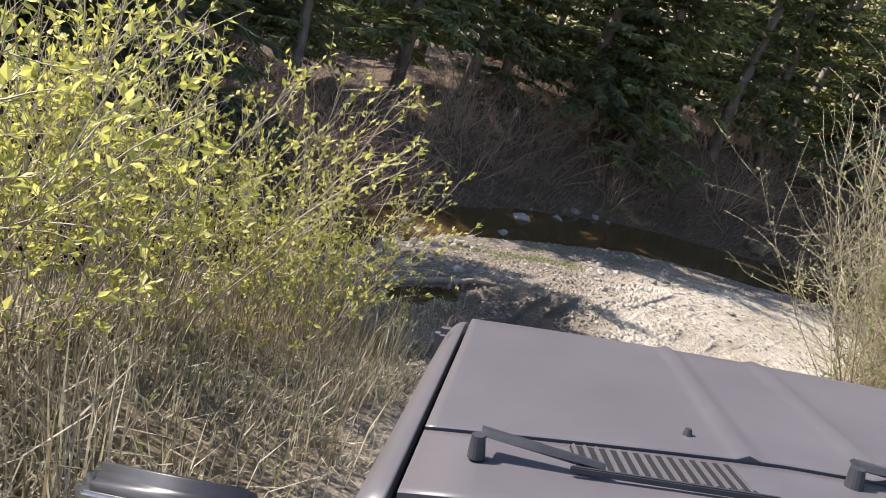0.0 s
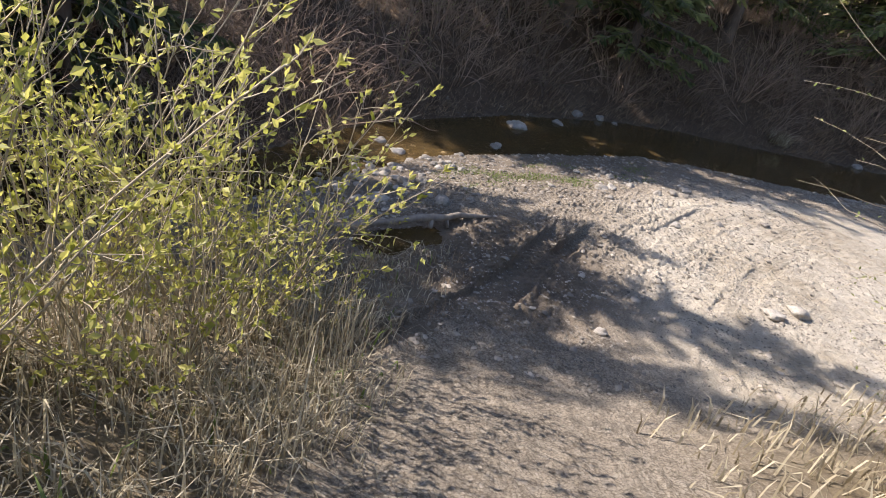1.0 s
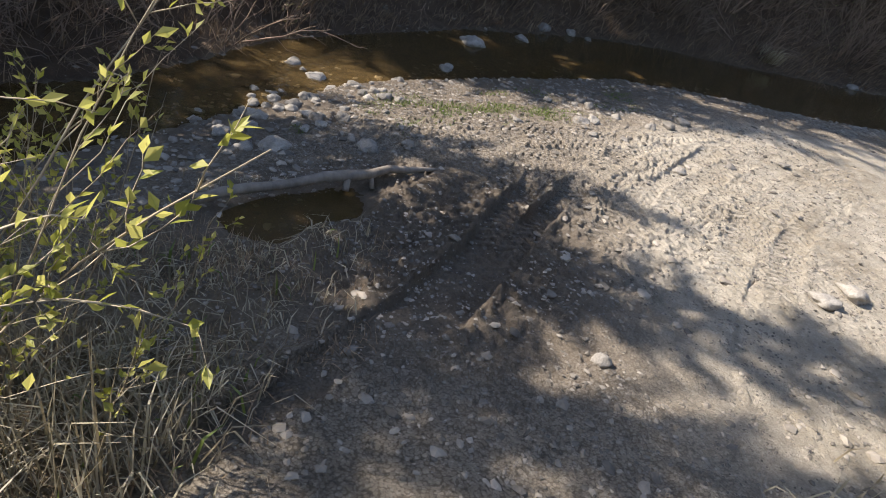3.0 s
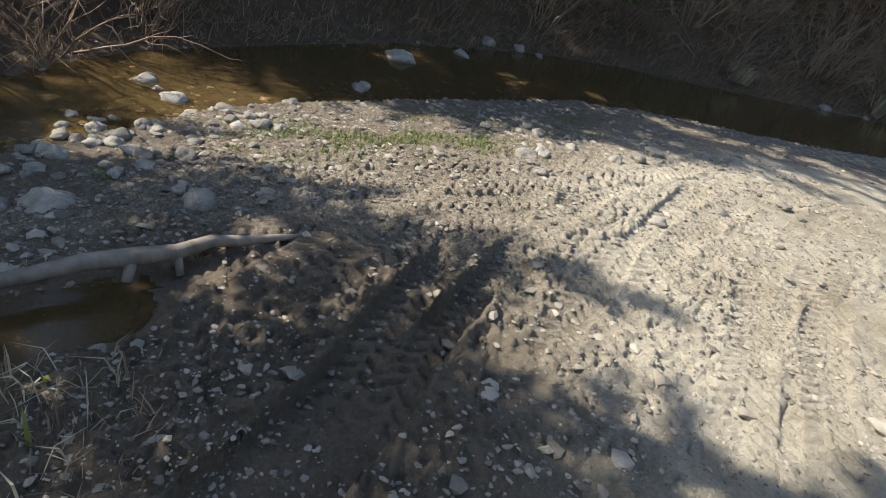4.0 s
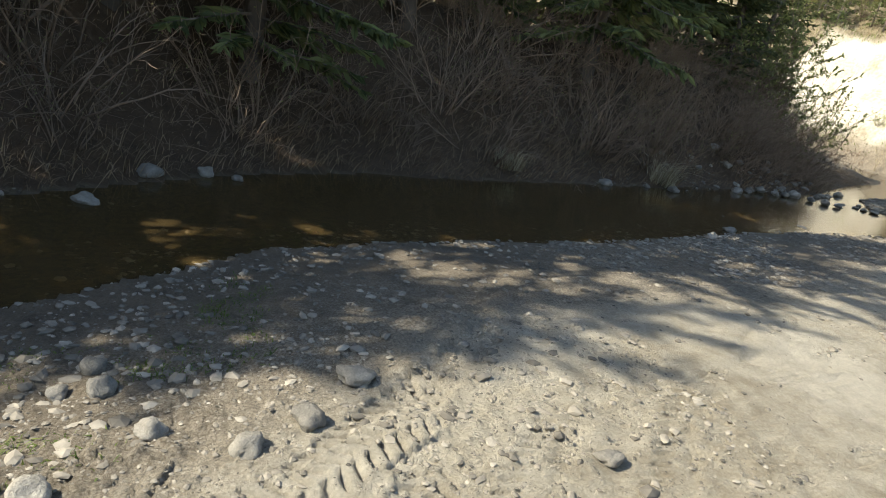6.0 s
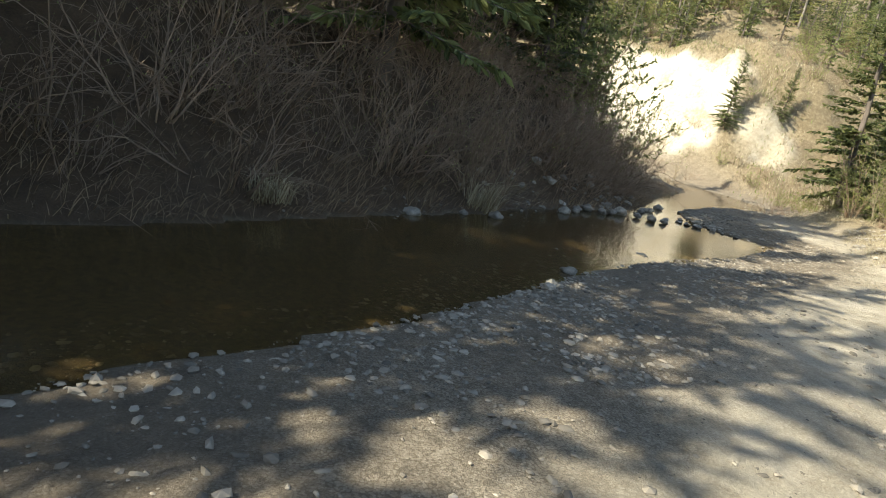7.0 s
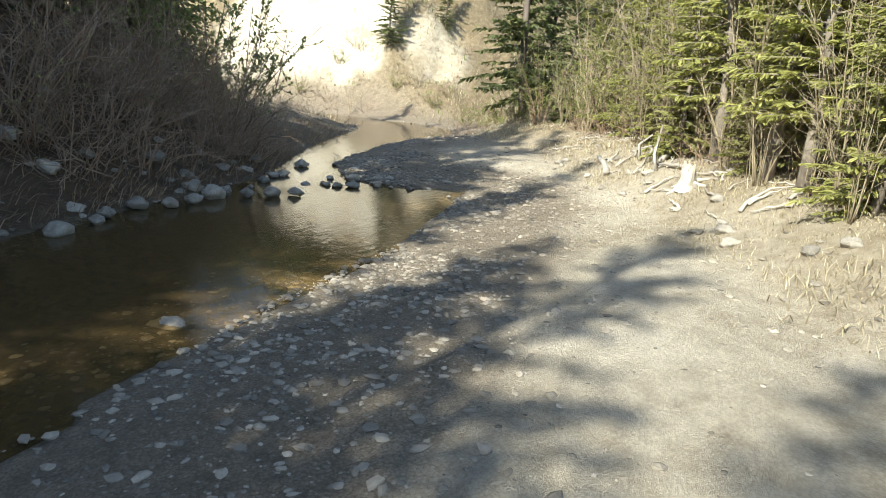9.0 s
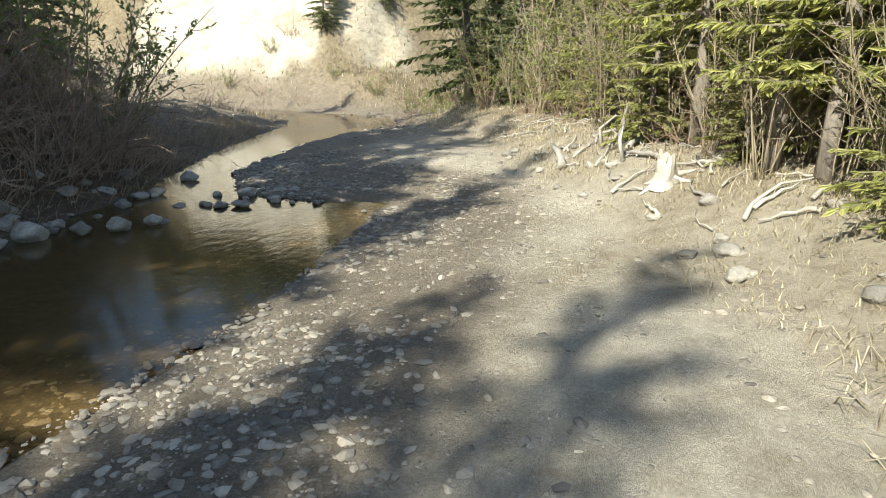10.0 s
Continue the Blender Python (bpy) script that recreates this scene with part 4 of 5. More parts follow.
build_thicket(BARE[1], THICKET, "tangled leafless brown brush on the creek bank")
FOOT = [(rng.uniform(35.3, 45), rng.uniform(19.5, 29), rng.uniform(0.25, 0.6)) for k in range(60)]
for k in range(70):
    p = (rng.uniform(29, 37), rng.uniform(15.5, 27), rng.uniform(0.25, 0.5))
    q = np.array([p[:2]])
    if not inside(q, RIVER)[0] and line_distance(q, NEAR)[0][0] > 0.5:
        FOOT.append(p)
build_thicket(BARE[0], FOOT, "low tangled brush at the foot of the slope")

LEAFY = [build_shrub(31, 3.6, 12, 14, 13, 0.085, BUD_LEAF, TWIG, "tall shrub with fresh pale green leaves", "leafy_shrub", 0.45, group="leafy shrubs", thick=0.009),
         build_shrub(32, 2.6, 14, 12, 13, 0.075, BUD_LEAF, TWIG, "shrub with fresh pale green leaves", "leafy_shrub", 0.6, group="leafy shrubs", thick=0.009)]
HILL = [valley(48 + 36 * a + 0.8 * b, 52 - 38 * a + 0.6 * b, rng.uniform(1.2, 2.0)) for a, b in zip(rng.uniform(0, 1, 48), rng.uniform(9, 26, 48))]
HILL += [valley(61 + 8 * a + b, 32 - 9 * a + b, rng.uniform(0.6, 1.2)) for a, b in zip(rng.uniform(0, 1, 16), rng.uniform(-1, 4, 16))]
place_copies(LEAFY[0], [(19.6, 20.0, 1.3), (20.8, 20.6, 1.2), (28.5, 16.0, 0.73), (29.4, 15.8, 0.53), (27.1, 14.8, 0.59), (25.0, 13.5, 0.46), (23.1, 12.2, 0.40), (21.2, 11.1, 0.46), (19.2, 10.5, 0.40), (26.3, 13.9, 0.73), (22.5, 10.9, 0.66), (24.1, 11.6, 0.79), (20.5, 9.8, 0.66), (25.4, 12.3, 0.86), (18.3, 9.6, 0.59)] + HILL[:32] + [(x, y, q * 1.5) for x, y, q in SLOPE[45:60]])
place_copies(LEAFY[1], [(18.6, 20.6, 1.2), (22.2, 20.8, 0.9), (22.5, 21.2, 1.15), (29.8, 17.0, 0.46), (32.9, 19.0, 0.46), (27.6, 14.4, 0.66), (24.5, 12.6, 0.46), (21.9, 11.3, 0.46), (19.9, 10.6, 0.33), (33.8, 20.1, 0.40), (31.6, 18.1, 0.40), (35.7, 22.2, 0.33), (36.0, 24.1, 0.33), (36.6, 27.2, 0.40), (35.4, 28.4, 0.33)] + HILL[32:] + [(x, y, q * 1.5) for x, y, q in SLOPE[60:]])
# grey leafless saplings among the spruces of the sunny bank
SAPLING = build_shrub(33, 4.2, 7, 20, 1, 0.03, BUD_LEAF, WILLOW_TWIG, "tall pale leafless sapling among the spruces", "bare_sapling", 0.35, group="saplings", thick=0.008)
place_copies(SAPLING, [(23.6, 12.9, 0.59), (24.3, 13.1, 0.66), (22.9, 12.4, 0.53), (25.6, 13.6, 0.66), (20.9, 11.6, 0.46), (19.1, 10.8, 0.53), (26.2, 14.4, 0.59), (27.8, 15.2, 0.53), (20.4, 10.8, 0.66), (18.0, 10.6, 0.46), (24.8, 12.7, 0.79), (21.9, 11.9, 0.59), (21.1, 11.6, 0.66), (19.8, 11.2, 0.59), (23.3, 12.5, 0.79), (24.0, 12.9, 0.73), (22.5, 12.2, 0.73), (18.6, 10.6, 0.66), (26.6, 14.3, 0.79), (20.1, 11.3, 0.46)])
for k in range(26):                                   # dry brush on the slope under the cliff
    a, b = rng.uniform(0, 1), rng.uniform(-7, 5)
    o = copy_thing(SAPLING, Matrix())
    x, y, _ = valley(53 + 12 * a + 0.75 * b, 38 - 18 * a + 0.6 * b, 1)
    o.matrix_world = pose(x, y, height(x, y) - 0.05, 0, 0, rng.uniform(0, 360)) @ Matrix.Scale(rng.uniform(0.18, 0.36), 4)

# willows beside the ramp
WILLOW = [build_shrub(41, 2.3, 30, 10, 7, 0.050, WILLOW_LEAF, WILLOW_TWIG, "willow bush with fresh yellow-green leaves beside the track", "willow_bush", 0.6, group="willows", start_leaf=0.2, low=0.35, thick=0.007),
          build_shrub(42, 1.9, 28, 9, 7, 0.047, WILLOW_LEAF, WILLOW_TWIG, "willow bush with fresh yellow-green leaves beside the track", "willow_bush", 0.65, group="willows", start_leaf=0.2, low=0.3, thick=0.007)]
random.seed(12)
place_copies(WILLOW[0], [(-1.6, 1.35, 0.8), (-1.45, 2.95, 0.95), (-1.6, 3.9, 1.1), (-0.7, 4.3, 0.85), (-2.4, 2.6, 1.1), (-2.9, 4.4, 1.15)])
place_copies(WILLOW[1], [(-0.8, 3.75, 0.9), (-0.45, 4.75, 0.75), (-1.6, 2.2, 0.9), (-2.0, 5.0, 0.95), (-3.4, 3.2, 1.2), (-0.9, 5.1, 0.7)])
VERGE = build_shrub(43, 2.9, 56, 32, 4, 0.026, BUD_LEAF, WILLOW_TWIG, "tall twiggy willow just coming into leaf on the verge", "willow_bush", 0.38, group="willows", thick=0.004)
place_copies(VERGE, [(3.4, 3.5, 1.0), (3.6, 3.65, 1.05), (3.35, 2.95, 0.95), (3.85, 4.0, 1.1), (4.1, 3.8, 1.15)])


def grass_field(name, n, box, tall, mat, seed, keep, label, flop=0.6, width=0.006, rise=0.55, lean=(0, 0)):
    rng = np.random.default_rng(seed)
    P = np.column_stack([rng.uniform(box[0], box[2], n), rng.uniform(box[1], box[3], n)])
    P = P[keep(P, rng)]
    n = len(P)
    z = ground_height(P, False)[0]
    a = rng.uniform(0, 2 * math.pi, n)
    t = tall * rng.uniform(0.35, 1.1, n) * (0.75 + 0.4 * value_noise(P, 0.6, seed))
    o = np.column_stack([np.cos(a), np.sin(a), np.zeros(n)]) * (flop * rng.uniform(0.1, 1.2, n))[:, None] + np.array((*lean, 0.0))
    w = np.column_stack([-np.sin(a), np.cos(a), np.zeros(n)]) * (width * rng.uniform(0.6, 1.3, n))[:, None]
    p = np.column_stack([P, z - 0.02])
    up = np.array((0, 0, 1.0))
    m = p + up * (t * rise)[:, None] + o * (t * 0.3)[:, None]
    q = p + up * (t * np.clip(1 - 0.6 * np.linalg.norm(o, axis=1), rise * 0.3, 1))[:, None] + o * t[:, None]
    V = np.stack([p - w, p + w, m + w * 0.8, q, m - w * 0.8], 1).reshape(-1, 3)
    b = np.arange(n)[:, None] * 5
    F = [tuple(r) for r in (b + np.array([0, 1, 2, 4])).tolist()] + [tuple(r) for r in (b + np.array([4, 2, 3])).tolist()]
    return tagged(link(name, V, F, mat, None, False), label, "grass", kind="stuff")


def by_ramp(P, rng):
    dn = line_distance(P, NEAR)[0]
    w = smooth(-0.05, -0.7, P[:, 0] - 0.13 * P[:, 1] + 0.25 * value_noise(P, 0.7, 31)) * smooth(0.8, 2.0, dn)
    return rng.random(len(P)) < w * (0.5 + 0.5 * value_noise(P, 0.5, 32)) * (~inside(P, RIVER)) * (puddle_reach(P) > 2.0)


def on_shore(P, rng):
    dn = line_distance(P, NEAR)[0]
    return (~inside(P, RIVER)) & (rng.random(len(P)) < smooth(0.35, 0.8, dn) * smooth(2.2, 1.4, dn) * smooth(-0.1, 0.45, value_noise(P, 0.35, 36)))


def by_bank(P, rng):
    db, sb, _ = line_distance(P, BANK)
    w = np.where(sb < 0, 1.0, smooth(0.5, 0, db))
    return rng.random(len(P)) < w * (0.7 + 0.3 * value_noise(P, 0.9, 33) + 0.3 * value_noise(P, 0.23, 37))


def beside_rut(P, rng):
    rut = 0.1 + 0.57 * (P[:, 1] - 4.0)
    return (rng.random(len(P)) < smooth(-0.05, -0.5, P[:, 0] - rut + 0.15 * value_noise(P, 0.3, 64)) * (0.55 + 0.6 * value_noise(P, 0.25, 65))) & (puddle_reach(P) > 1.6)


def tufted(P, rng):
    return by_bank(P, rng) & (rng.random(len(P)) < smooth(-0.75, 0.2, value_noise(P, 1.3, 38) + 0.5 * value_noise(P, 0.4, 39)))


def on_slope(P, rng):
    z, soil, mud_and_shade, sand, wet, humus = ground_height(P, False)
    return (wet < 0.5) & (rng.random(len(P)) < soil * (1 - sand) * (0.5 + 0.7 * value_noise(P, 2.2, 60)))


def on_far(P, rng):
    df = line_distance(P, FAR)[0]
    dn = line_distance(P, NEAR)[0]
    return (~inside(P, RIVER)) & (df < dn) & (df > 0.02) & (rng.random(len(P)) < smooth(3.4, 0.2, df) * (0.75 + 0.5 * value_noise(P, 0.8, 34)))


grass_field("dry_grass", 90000, (-5, -1.5, 1.2, 7.2), 0.26, DRY_GRASS, 51, by_ramp, "dry straw-coloured grass on the slope beside the track", 1.3, 0.0038)
grass_field("matted_straw", 26000, (-3.0, 3.4, 0.9, 6.5), 0.17, DARK_GRASS, 63, beside_rut, "trampled brown grass and straw beside the rut", 1.2, 0.003, 0.16)
grass_field("dry_stalks", 16000, (-5, -1.5, 0.2, 4.7), 0.85, DRY_GRASS, 56, by_ramp, "tall dry stalks among the willows", 0.5, 0.0035)
grass_field("new_grass", 2500, (-5, -1.5, 0.6, 6.5), 0.25, GREEN_GRASS, 52, by_ramp, "fresh green grass among the dry stalks", 0.6, 0.007)
grass_field("new_grass", 42000, (0.0, 8.2, 4.2, 12.0), 0.10, GREEN_GRASS, 57, on_shore, "thin new grass on the gravel shore", 1.2, 0.004)
grass_field("dry_grass", 12000, (1.8, 0, 9, 7.5), 0.35, DRY_GRASS, 53, by_bank, "dry straw-coloured grass on the verge", 0.8, 0.007)
grass_field("dry_grass", 170000, (13, 5, 33, 19), 0.24, DRY_GRASS, 54, tufted, "dry straw-coloured grass on the sunny bank", 1.5, 0.004, 0.4)
grass_field("dry_grass", 60000, (30, 14, 48, 42), 0.42, DRY_GRASS, 58, on_slope, "dry pale grass and weeds on the slope under the cliff", 1.0, 0.012, 0.4)
grass_field("new_grass", 9000, (31, 14, 42, 36), 0.36, GREEN_GRASS, 59, on_slope, "greening weeds at the foot of the slope", 0.9, 0.018, 0.4)
grass_field("matted_grass", 170000, (-8, 8, 28, 26), 0.5, DARK_GRASS, 55, on_far, "matted dry grass hanging over the creek bank", 1.0, 0.005, 0.34, (0.25, -0.45))


# dry reed clump at the water
def build_reeds(x, y, seed, tall):
    s = build_grass_clump(seed, 130, tall, 0.28, DRY_GRASS, (0.1, -0.45), 1.3, 0.008)
    ob = s.made("reed_clump", DRY_GRASS, None, False)
    ob.matrix_world = pose(x, y, height(x, y))
    return tagged(ob, "clump of pale dry reeds drooping over the water", "reeds", "reeds")


build_reeds(13.1, 17.15, 61, 0.8)
build_reeds(9.0, 16.6, 62, 0.45)


# ---- rotten stump and flood debris on the sunny bank ----
ROTTEN = plain("bleached_rotten_wood", (0.34, 0.31, 0.25), (0.66, 0.62, 0.54), 10, 0.85, 0.6, 0.02, stretch=(1, 1, 0.3))


def build_stump(x, y):
    e = new("rotten_stump")
    r = np.random.default_rng(9)
    z = height(x, y)
    n, V = 16, []
    edge = 0.20 + 0.12 * r.random(n) + 0.06 * np.sin(np.arange(n) * 0.8)
    fat = r.uniform(0.85, 1.15, n)
    for k, q in enumerate((1.45, 1.05, 0.92, 0.88, 0.80, 0.5, 0.1)):
        for j in range(n):
            a = j * 2 * math.pi / n
            top = edge[j] * (-0.2, 0.15, 0.45, 0.75, 1.0, 0.86, 0.7)[k]
            m = 0.13 * q * fat[j] * r.uniform(0.92, 1.08)
            V.append((x + math.cos(a) * m, y + math.sin(a) * m * 0.8, z + top))
    F = [(k * n + j, k * n + (j + 1) % n, (k + 1) * n + (j + 1) % n, (k + 1) * n + j) for k in range(6) for j in range(n)]
    link("stump_body", V, F, ROTTEN, e, False)
    for k in range(6):
        a = k * 1.05 + r.uniform(-0.3, 0.3)
        s = Soup()
        ln = r.uniform(0.2, 0.34)
        pts = [(x + math.cos(a) * u, y + math.sin(a) * u, height(x + math.cos(a) * u, y + math.sin(a) * u) + 0.09 * (1 - u / ln) ** 2 + 0.01) for u in np.linspace(0.08, ln, 5)]
        tube(s, pts, np.linspace(0.04, 0.010, 5), 6)
        s.made("root", ROTTEN, e)
    return tagged(e, "bleached rotten tree stump with roots in the flood debris", "stump")


def lying(x, y, turn, length, bend):
    """Points along the ground for a stick that lies on it."""
    pts = []
    for k in range(6):
        a = turn + bend * k
        x, y = x + math.cos(a) * length / 5, y + math.sin(a) * length / 5
        pts.append((x, y, height(x, y) + 0.03 + 0.02 * (k % 2)))
    return pts


build_stump(20.3, 12.0)
for k in range(85):
    x = rng.uniform(18.5, 26.5)
    y = float(np.interp(x, bx, by)) - rng.uniform(0.0, 1.5)
    s = Soup()
    tube(s, lying(x, y, rng.uniform(-0.9, 0.9), rng.uniform(0.25, 0.9), rng.normal(0, 0.15)), np.linspace(0.018, 0.006, 6) * rng.uniform(0.4, 1.2), 5)
    tagged(s.made("stick", PALE_BARK if k % 7 else ROTTEN), "weathered grey stick in the flood debris", "driftwood", "debris sticks")
for x0, y0, turn, ln, r in ((21.7, 13.2, 0.15, 1.1, 0.055), (21.6, 12.5, -0.3, 0.9, 0.035), (20.9, 12.0, 0.5, 0.8, 0.03)):
    s = Soup()
    tube(s, [(x, y, z + r * 0.6) for x, y, z in lying(x0, y0, turn, ln, 0.04)], np.linspace(r, r * 0.7, 6), 9)
    tagged(s.made("fallen_log", PALE_BARK), "pale fallen log lying among dry grass", "log", "fallen logs")
for k in range(6):                                    # broken stems sticking out of the debris
    x, y = 22.2 + rng.normal(0, 0.4), 12.7 + rng.normal(0, 0.25)
    h = rng.uniform(0.25, 0.6)
    s = Soup()
    z = height(x, y)
    tube(s, [(x, y, z - 0.1), (x + rng.normal(0, 0.06), y + rng.normal(0, 0.06), z + h * 0.6), (x + rng.normal(0, 0.12), y + rng.normal(0, 0.1), z + h)], [0.028, 0.022, 0.012], 7)
    tagged(s.made("broken_stem", PALE_BARK), "pale broken sapling stem standing in the debris", "stump", "broken stems")
for k in range(40):
    x = rng.uniform(16.5, 24.5)
    y = float(np.interp(x, bx, by)) - rng.uniform(-0.5, 1.0)
    rock(x, y, rng.uniform(0.07, 0.2), int(rng.integers(0, 5)), rng.uniform(0, 360), label="pale stone on the dry grassy bank", group="bank stones")


# ---- the vehicle from whose cab the view starts ----
PAINT = plain("faded_grey_paint", (0.075, 0.07, 0.076), (0.115, 0.107, 0.112), 3, 0.42, 0.05, 0.002)
BLACK = plain("black_plastic", (0.02, 0.02, 0.022), (0.05, 0.05, 0.055), 20, 0.38, 0.1, 0.001)
# near-black tone standing in for the shade inside gaps and openings
GAP_SHADE = plain("gap_shade", (0.004, 0.004, 0.004), (0.01, 0.01, 0.01), 10, 0.9, 0)
CHROME = plain("worn_metal", (0.35, 0.35, 0.36), (0.6, 0.6, 0.62), 20, 0.3, 0.05, 0.001, metal=0.9)


def slab(bm, x0, x1, y0, y1, z0, z1, bevel=0.01):
    r = bmesh.ops.create_cube(bm, size=1.0)
    bmesh.ops.scale(bm, vec=(x1 - x0, y1 - y0, z1 - z0), verts=r["verts"])
    bmesh.ops.translate(bm, vec=((x0 + x1) / 2, (y0 + y1) / 2, (z0 + z1) / 2), verts=r["verts"])
    if bevel:
        es = list({e for v in r["verts"] for e in v.link_edges})
        bmesh.ops.bevel(bm, geom=es, offset=bevel, segments=2, affect="EDGES")


def part(name, bm, material, parent, label=""):
    me = bpy.data.meshes.new(name)
    bm.to_mesh(me)
    bm.free()
    me.materials.append(material)
    ob = new(name, me)
    ob.parent = parent
    if label:
        ob["label"] = label
    return ob


def panel(x0, x1, rear, front, top, n=16, thick=0.02):
    """A curved sheet with thickness between a rear and a front edge, both given along x; top(u, v) gives the height."""
    bm = bmesh.new()
    xs = [x0 + (x1 - x0) * i / n for i in range(n + 1)]
    rows = [[bm.verts.new((x, rear(x) + (front(x) - rear(x)) * j / n, top(i / n, j / n))) for i, x in enumerate(xs)] for j in range(n + 1)]
    for j in range(n):
        for i in range(n):
            bm.faces.new((rows[j][i], rows[j][i + 1], rows[j + 1][i + 1], rows[j + 1][i]))
    r = bmesh.ops.extrude_face_region(bm, geom=list(bm.faces))
    bmesh.ops.translate(bm, vec=(0, 0, -thick), verts=[v for v in r["geom"] if isinstance(v, bmesh.types.BMVert)])
    bmesh.ops.recalc_face_normals(bm, faces=bm.faces)
    for f in bm.faces:
        f.smooth = f.normal.z > 0.6
    return bm


def build_vehicle():
    car = new("off_road_vehicle")
    first = look(*PATH[0][1:])
    right = Vector((1, -0.138, 0.1325)).normalized()
    ahead = Vector((0.147, 0.125, -0.981)).normalized()
    up = right.cross(ahead).normalized()
    ahead = up.cross(right)
    axes = Matrix((right, ahead, up)).transposed().to_4x4()
    car.matrix_world = first @ Matrix.Translation((-0.074, -0.361, -0.946)) @ axes
    W, F = 1.34, 1.17                                   # hood's width, front edge

    def seam(x):
        return 0.23 + 0.115 * min(x, 0.67)

    def nose(x):
        return 1.165 - 0.10 * x

    def hood_top(u, v):
        x = u * W
        crease = 0.010 * math.exp(-((x - 0.605) / 0.012) ** 2) + 0.010 * math.exp(-((x - 0.855) / 0.012) ** 2)
        return crease + 0.012 * (1 - (2 * u - 1) ** 2) - 1.2 * max(0, v - 0.88) ** 2

    part("hood", panel(0.006, W, lambda x: seam(x) + 0.004, nose, hood_top, 60), PAINT, car, "faded grey painted hood")
    part("cowl", panel(0.006, W, lambda x: seam(x) - 0.235, lambda x: seam(x) - 0.004, lambda u, v: 0.012 * (1 - (2 * u - 1) ** 2) - 0.003, 12), PAINT, car)
    for sx in (-1, 1):
        x0, x1 = (-0.095, -0.006) if sx < 0 else (W + 0.006, W + 0.095)
        part("fender", panel(x0, x1, lambda x: -0.06, lambda x: F - 0.04, lambda u, v, sx=sx: -0.14 * (1 - u if sx < 0 else u) ** 2.6 - 1.1 * max(0, v - 0.86) ** 2, 18, 0.03), PAINT, car)
        bm = bmesh.new()
        xs = -0.105 if sx < 0 else W + 0.075
        slab(bm, xs, xs + 0.03, -0.05, 0.22, -0.55, -0.14, 0.008)
        slab(bm, xs, xs + 0.03, 0.22, F - 0.06, -0.32, -0.14, 0.008)
        part("fender_side", bm, PAINT, car)
    # flat dark sheet below the hood, paints the shade seen in its seams
    bm = bmesh.new()
    slab(bm, -0.012, W + 0.012, -0.01, F - 0.12, -0.07, -0.04, 0.0)
    part("under_hood_shade", bm, GAP_SHADE, car)
    # slotted air vent in the cowl
    tilt = Matrix.Rotation(math.atan(0.115), 4, "Z")
    bm = bmesh.new()
    # dark sheet under the slats, the shade of the openings as colour
    slab(bm, 0.30, 0.60, 0.11, 0.21, 0.004, 0.0095, 0.0)
    bmesh.ops.transform(bm, matrix=tilt, verts=bm.verts)
    vent = part("cowl_vent", bm, GAP_SHADE, car, "black slotted air vent")
    for i in range(15):
        bm = bmesh.new()
        x = 0.302 + i * 0.0205
        slab(bm, x, x + 0.008, 0.11, 0.21, 0.006, 0.014, 0.002)
        bmesh.ops.transform(bm, matrix=tilt, verts=bm.verts)
        part("slat", bm, PAINT, vent)
    for x0, y0 in ((0.115, 0.14), (0.78, 0.275)):
        e = part("wiper", arm_mesh(x0, x0 + 0.21, y0 + 0.02, y0 + 0.0), BLACK, car, "black wiper arm")
        bm = bmesh.new()
        bmesh.ops.create_cone(bm, cap_ends=True, segments=16, radius1=0.016, radius2=0.012, depth=0.04, matrix=Matrix.Translation((x0 - 0.004, y0, 0.025)))
        part("pivot", bm, BLACK, e)
        bm = bmesh.new()
        slab(bm, x0 + 0.16, x0 + 0.50, y0 - 0.03, y0 - 0.022, 0.012, 0.024, 0.002)
        bmesh.ops.transform(bm, matrix=Matrix.Rotation(0.06, 4, "Z"), verts=bm.verts)
        part("wiper_blade", bm, BLACK, e)
    bm = bmesh.new()
    bmesh.ops.create_cone(bm, cap_ends=True, segments=14, radius1=0.010, radius2=0.006, depth=0.014, matrix=Matrix.Translation((0.514, 0.382, 0.018)))
    part("washer_nozzle", bm, BLACK, car)
    # front: grille panel with slots, lamps, bumper, wheels
    bm = bmesh.new()
    slab(bm, -0.12, W + 0.12, F - 0.01, F + 0.06, -0.42, -0.07, 0.02)
    g = part("grille_panel", bm, PAINT, car)
    # slots are dark slabs on the panel, with their shade painted on
    for i in range(7):
        bm = bmesh.new()
        slab(bm, 0.32 + i * 0.1, 0.38 + i * 0.1, F + 0.055, F + 0.065, -0.36, -0.14, 0.004)
        part("slot", bm, GAP_SHADE, g)
    for x in (0.12, W - 0.12):
        bm = bmesh.new()
        bmesh.ops.create_cone(bm, cap_ends=True, segments=24, radius1=0.09, radius2=0.085, depth=0.05, matrix=Matrix.Translation((x, F + 0.07, -0.25)) @ pose(0, 0, 0, 90, 0, 0))
        part("headlight", bm, CHROME, car)
    bm = bmesh.new()
    slab(bm, -0.18, W + 0.18, F + 0.06, F + 0.2, -0.58, -0.44, 0.03)
    part("bumper", bm, BLACK, car)
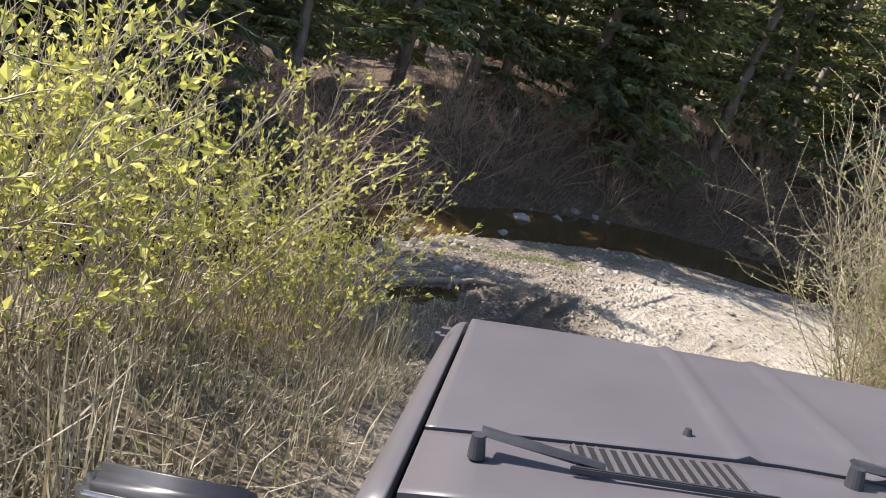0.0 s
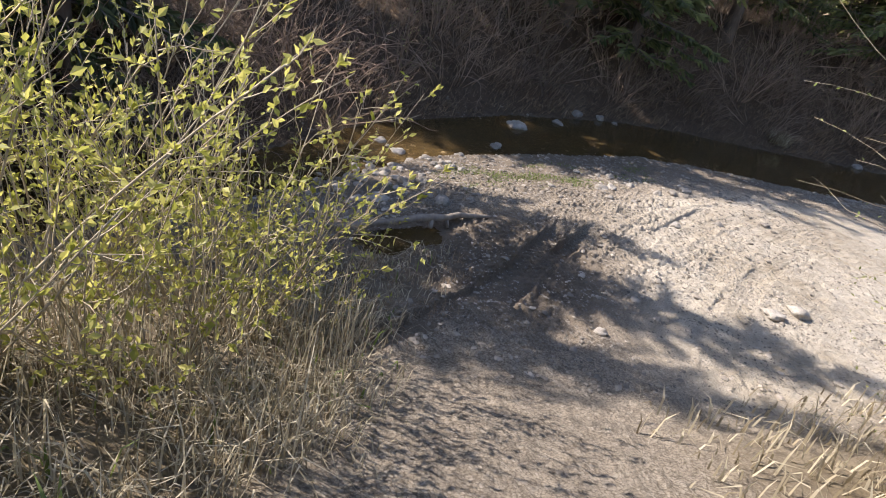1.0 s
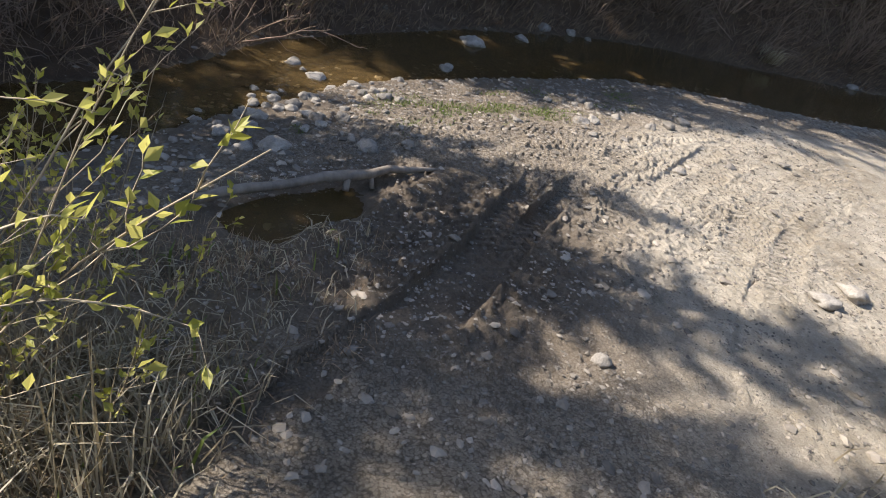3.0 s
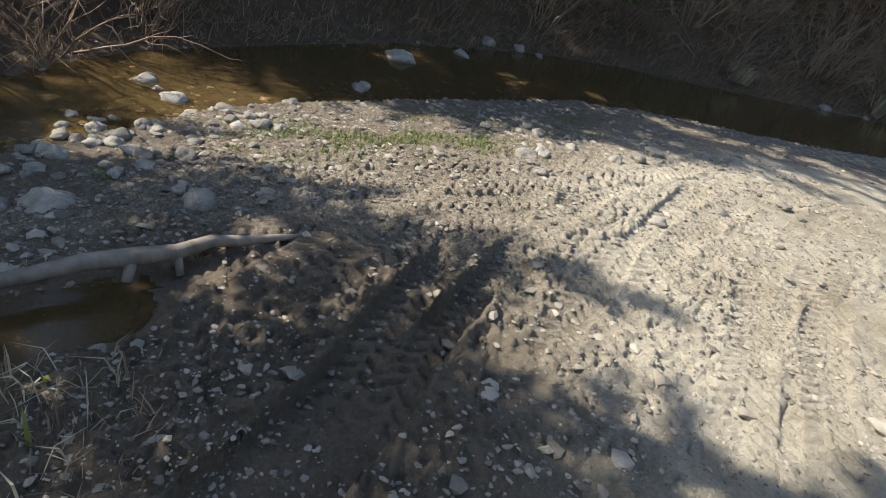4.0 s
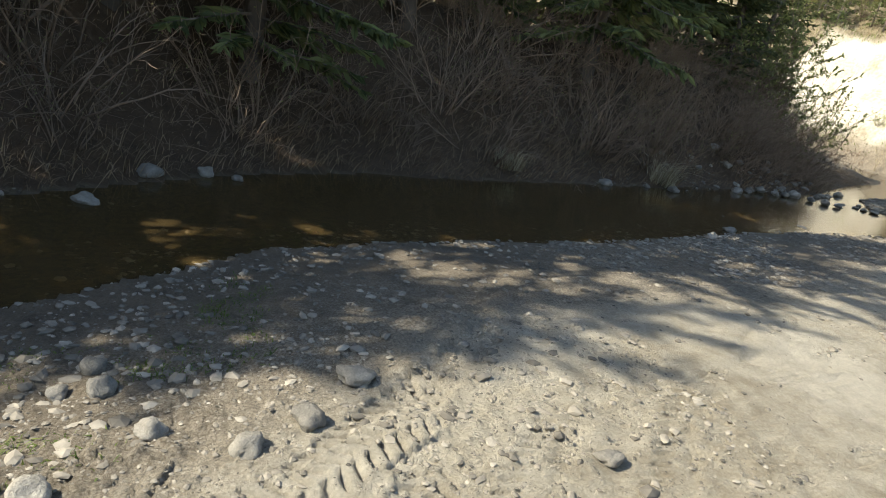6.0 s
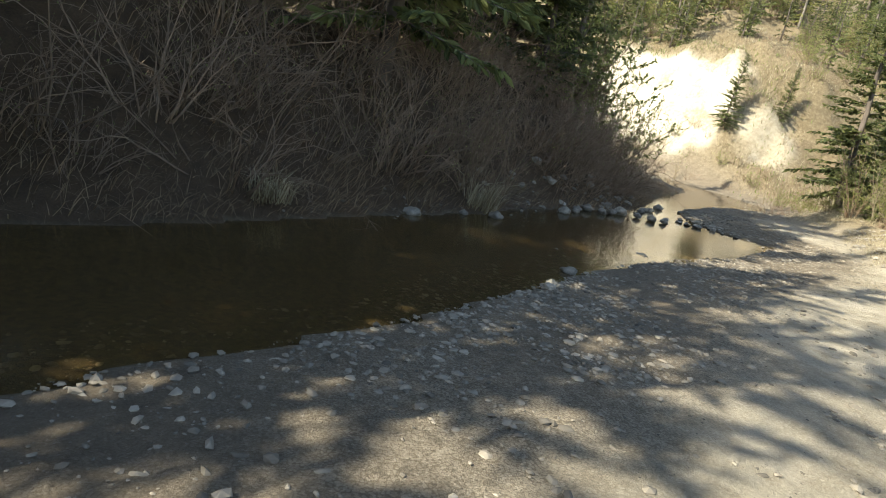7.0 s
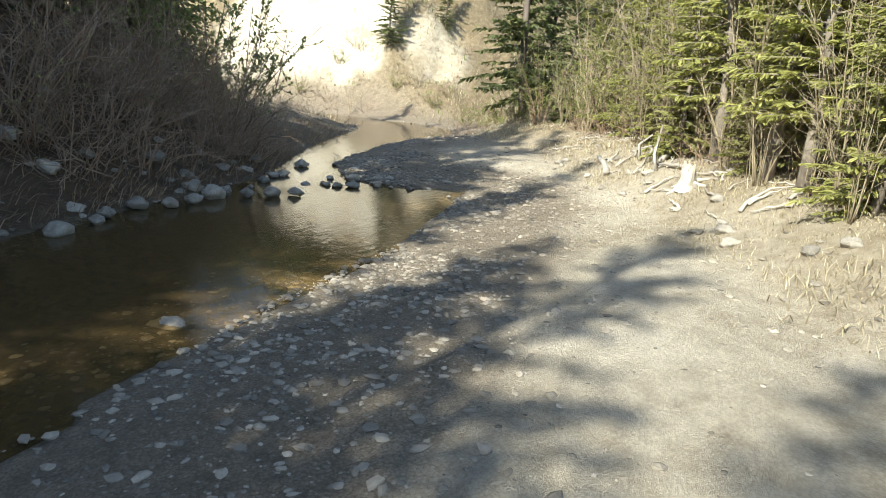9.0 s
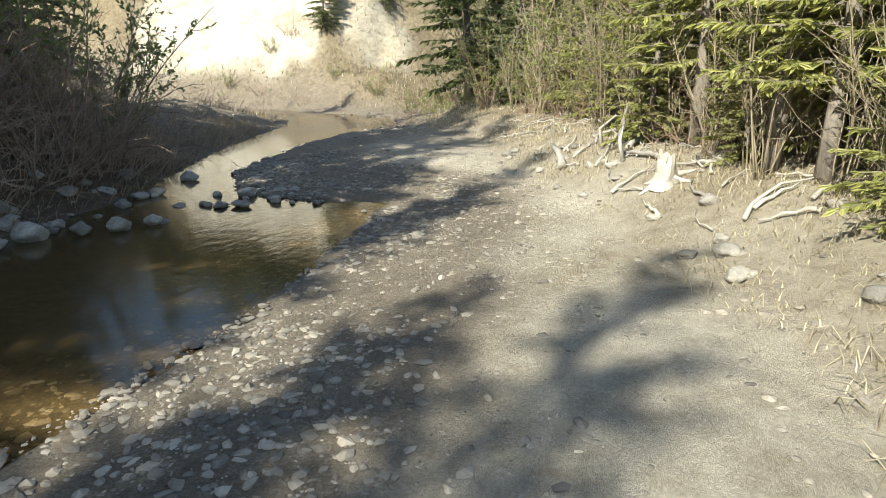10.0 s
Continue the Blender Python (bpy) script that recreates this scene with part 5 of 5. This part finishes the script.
    for x in (-0.02, W + 0.02):
        bm = bmesh.new()
        bmesh.ops.create_cone(bm, cap_ends=True, segments=28, radius1=0.36, radius2=0.36, depth=0.24, matrix=Matrix.Translation((x, 0.62, -0.68)) @ pose(0, 0, 0, 0, 90, 0))
        bmesh.ops.bevel(bm, geom=[e for e in bm.edges if len(e.link_faces) == 2 and e.calc_face_angle(0) > 1.0], offset=0.04, segments=3, affect="EDGES")
        w = part("wheel", bm, BLACK, car)
        bm = bmesh.new()
        bmesh.ops.create_cone(bm, cap_ends=True, segments=24, radius1=0.2, radius2=0.19, depth=0.26, matrix=Matrix.Translation((x, 0.62, -0.68)) @ pose(0, 0, 0, 0, 90, 0))
        part("rim", bm, CHROME, w)
    # door mirror
    bm = bmesh.new()
    slab(bm, -0.46, -0.15, -0.13, -0.04, -0.20, 0.004, 0.03)
    bmesh.ops.bevel(bm, geom=[e for e in bm.edges if e.calc_face_angle(0) > 0.3], offset=0.012, segments=2, affect="EDGES")
    for f in bm.faces:
        f.smooth = True
    mir = part("door_mirror", bm, BLACK, car, "dark door mirror housing")
    bm = bmesh.new()
    slab(bm, -0.425, -0.185, -0.128, -0.118, -0.175, -0.02, 0.004)
    part("mirror_glass", bm, CHROME, mir)
    bm = bmesh.new()
    slab(bm, -0.19, -0.09, -0.10, -0.06, -0.18, -0.13, 0.01)
    part("mirror_arm", bm, BLACK, mir)
    return tagged(car, "front of a faded grey off-road vehicle with hood, wipers and mirror", "vehicle")


def arm_mesh(x0, x1, y0, y1):
    bm = bmesh.new()
    n = 8
    ring = []
    for i in range(n + 1):
        u = i / n
        w = 0.014 * (1 - u) + 0.005
        x, y, z = x0 + (x1 - x0) * u, y0 + (y1 - y0) * u, 0.042 - 0.018 * u
        ring.append([bm.verts.new((x, y - w, z)), bm.verts.new((x, y - w * 0.4, z + 0.009)), bm.verts.new((x, y + w * 0.4, z + 0.009)), bm.verts.new((x, y + w, z)), bm.verts.new((x, y, z - 0.008))])
    for a, b in zip(ring[:-1], ring[1:]):
        for i in range(5):
            bm.faces.new((a[i], a[(i + 1) % 5], b[(i + 1) % 5], b[i]))
    bm.faces.new(ring[0])
    bm.faces.new(ring[-1][::-1])
    bmesh.ops.recalc_face_normals(bm, faces=bm.faces)
    return bm


build_vehicle()
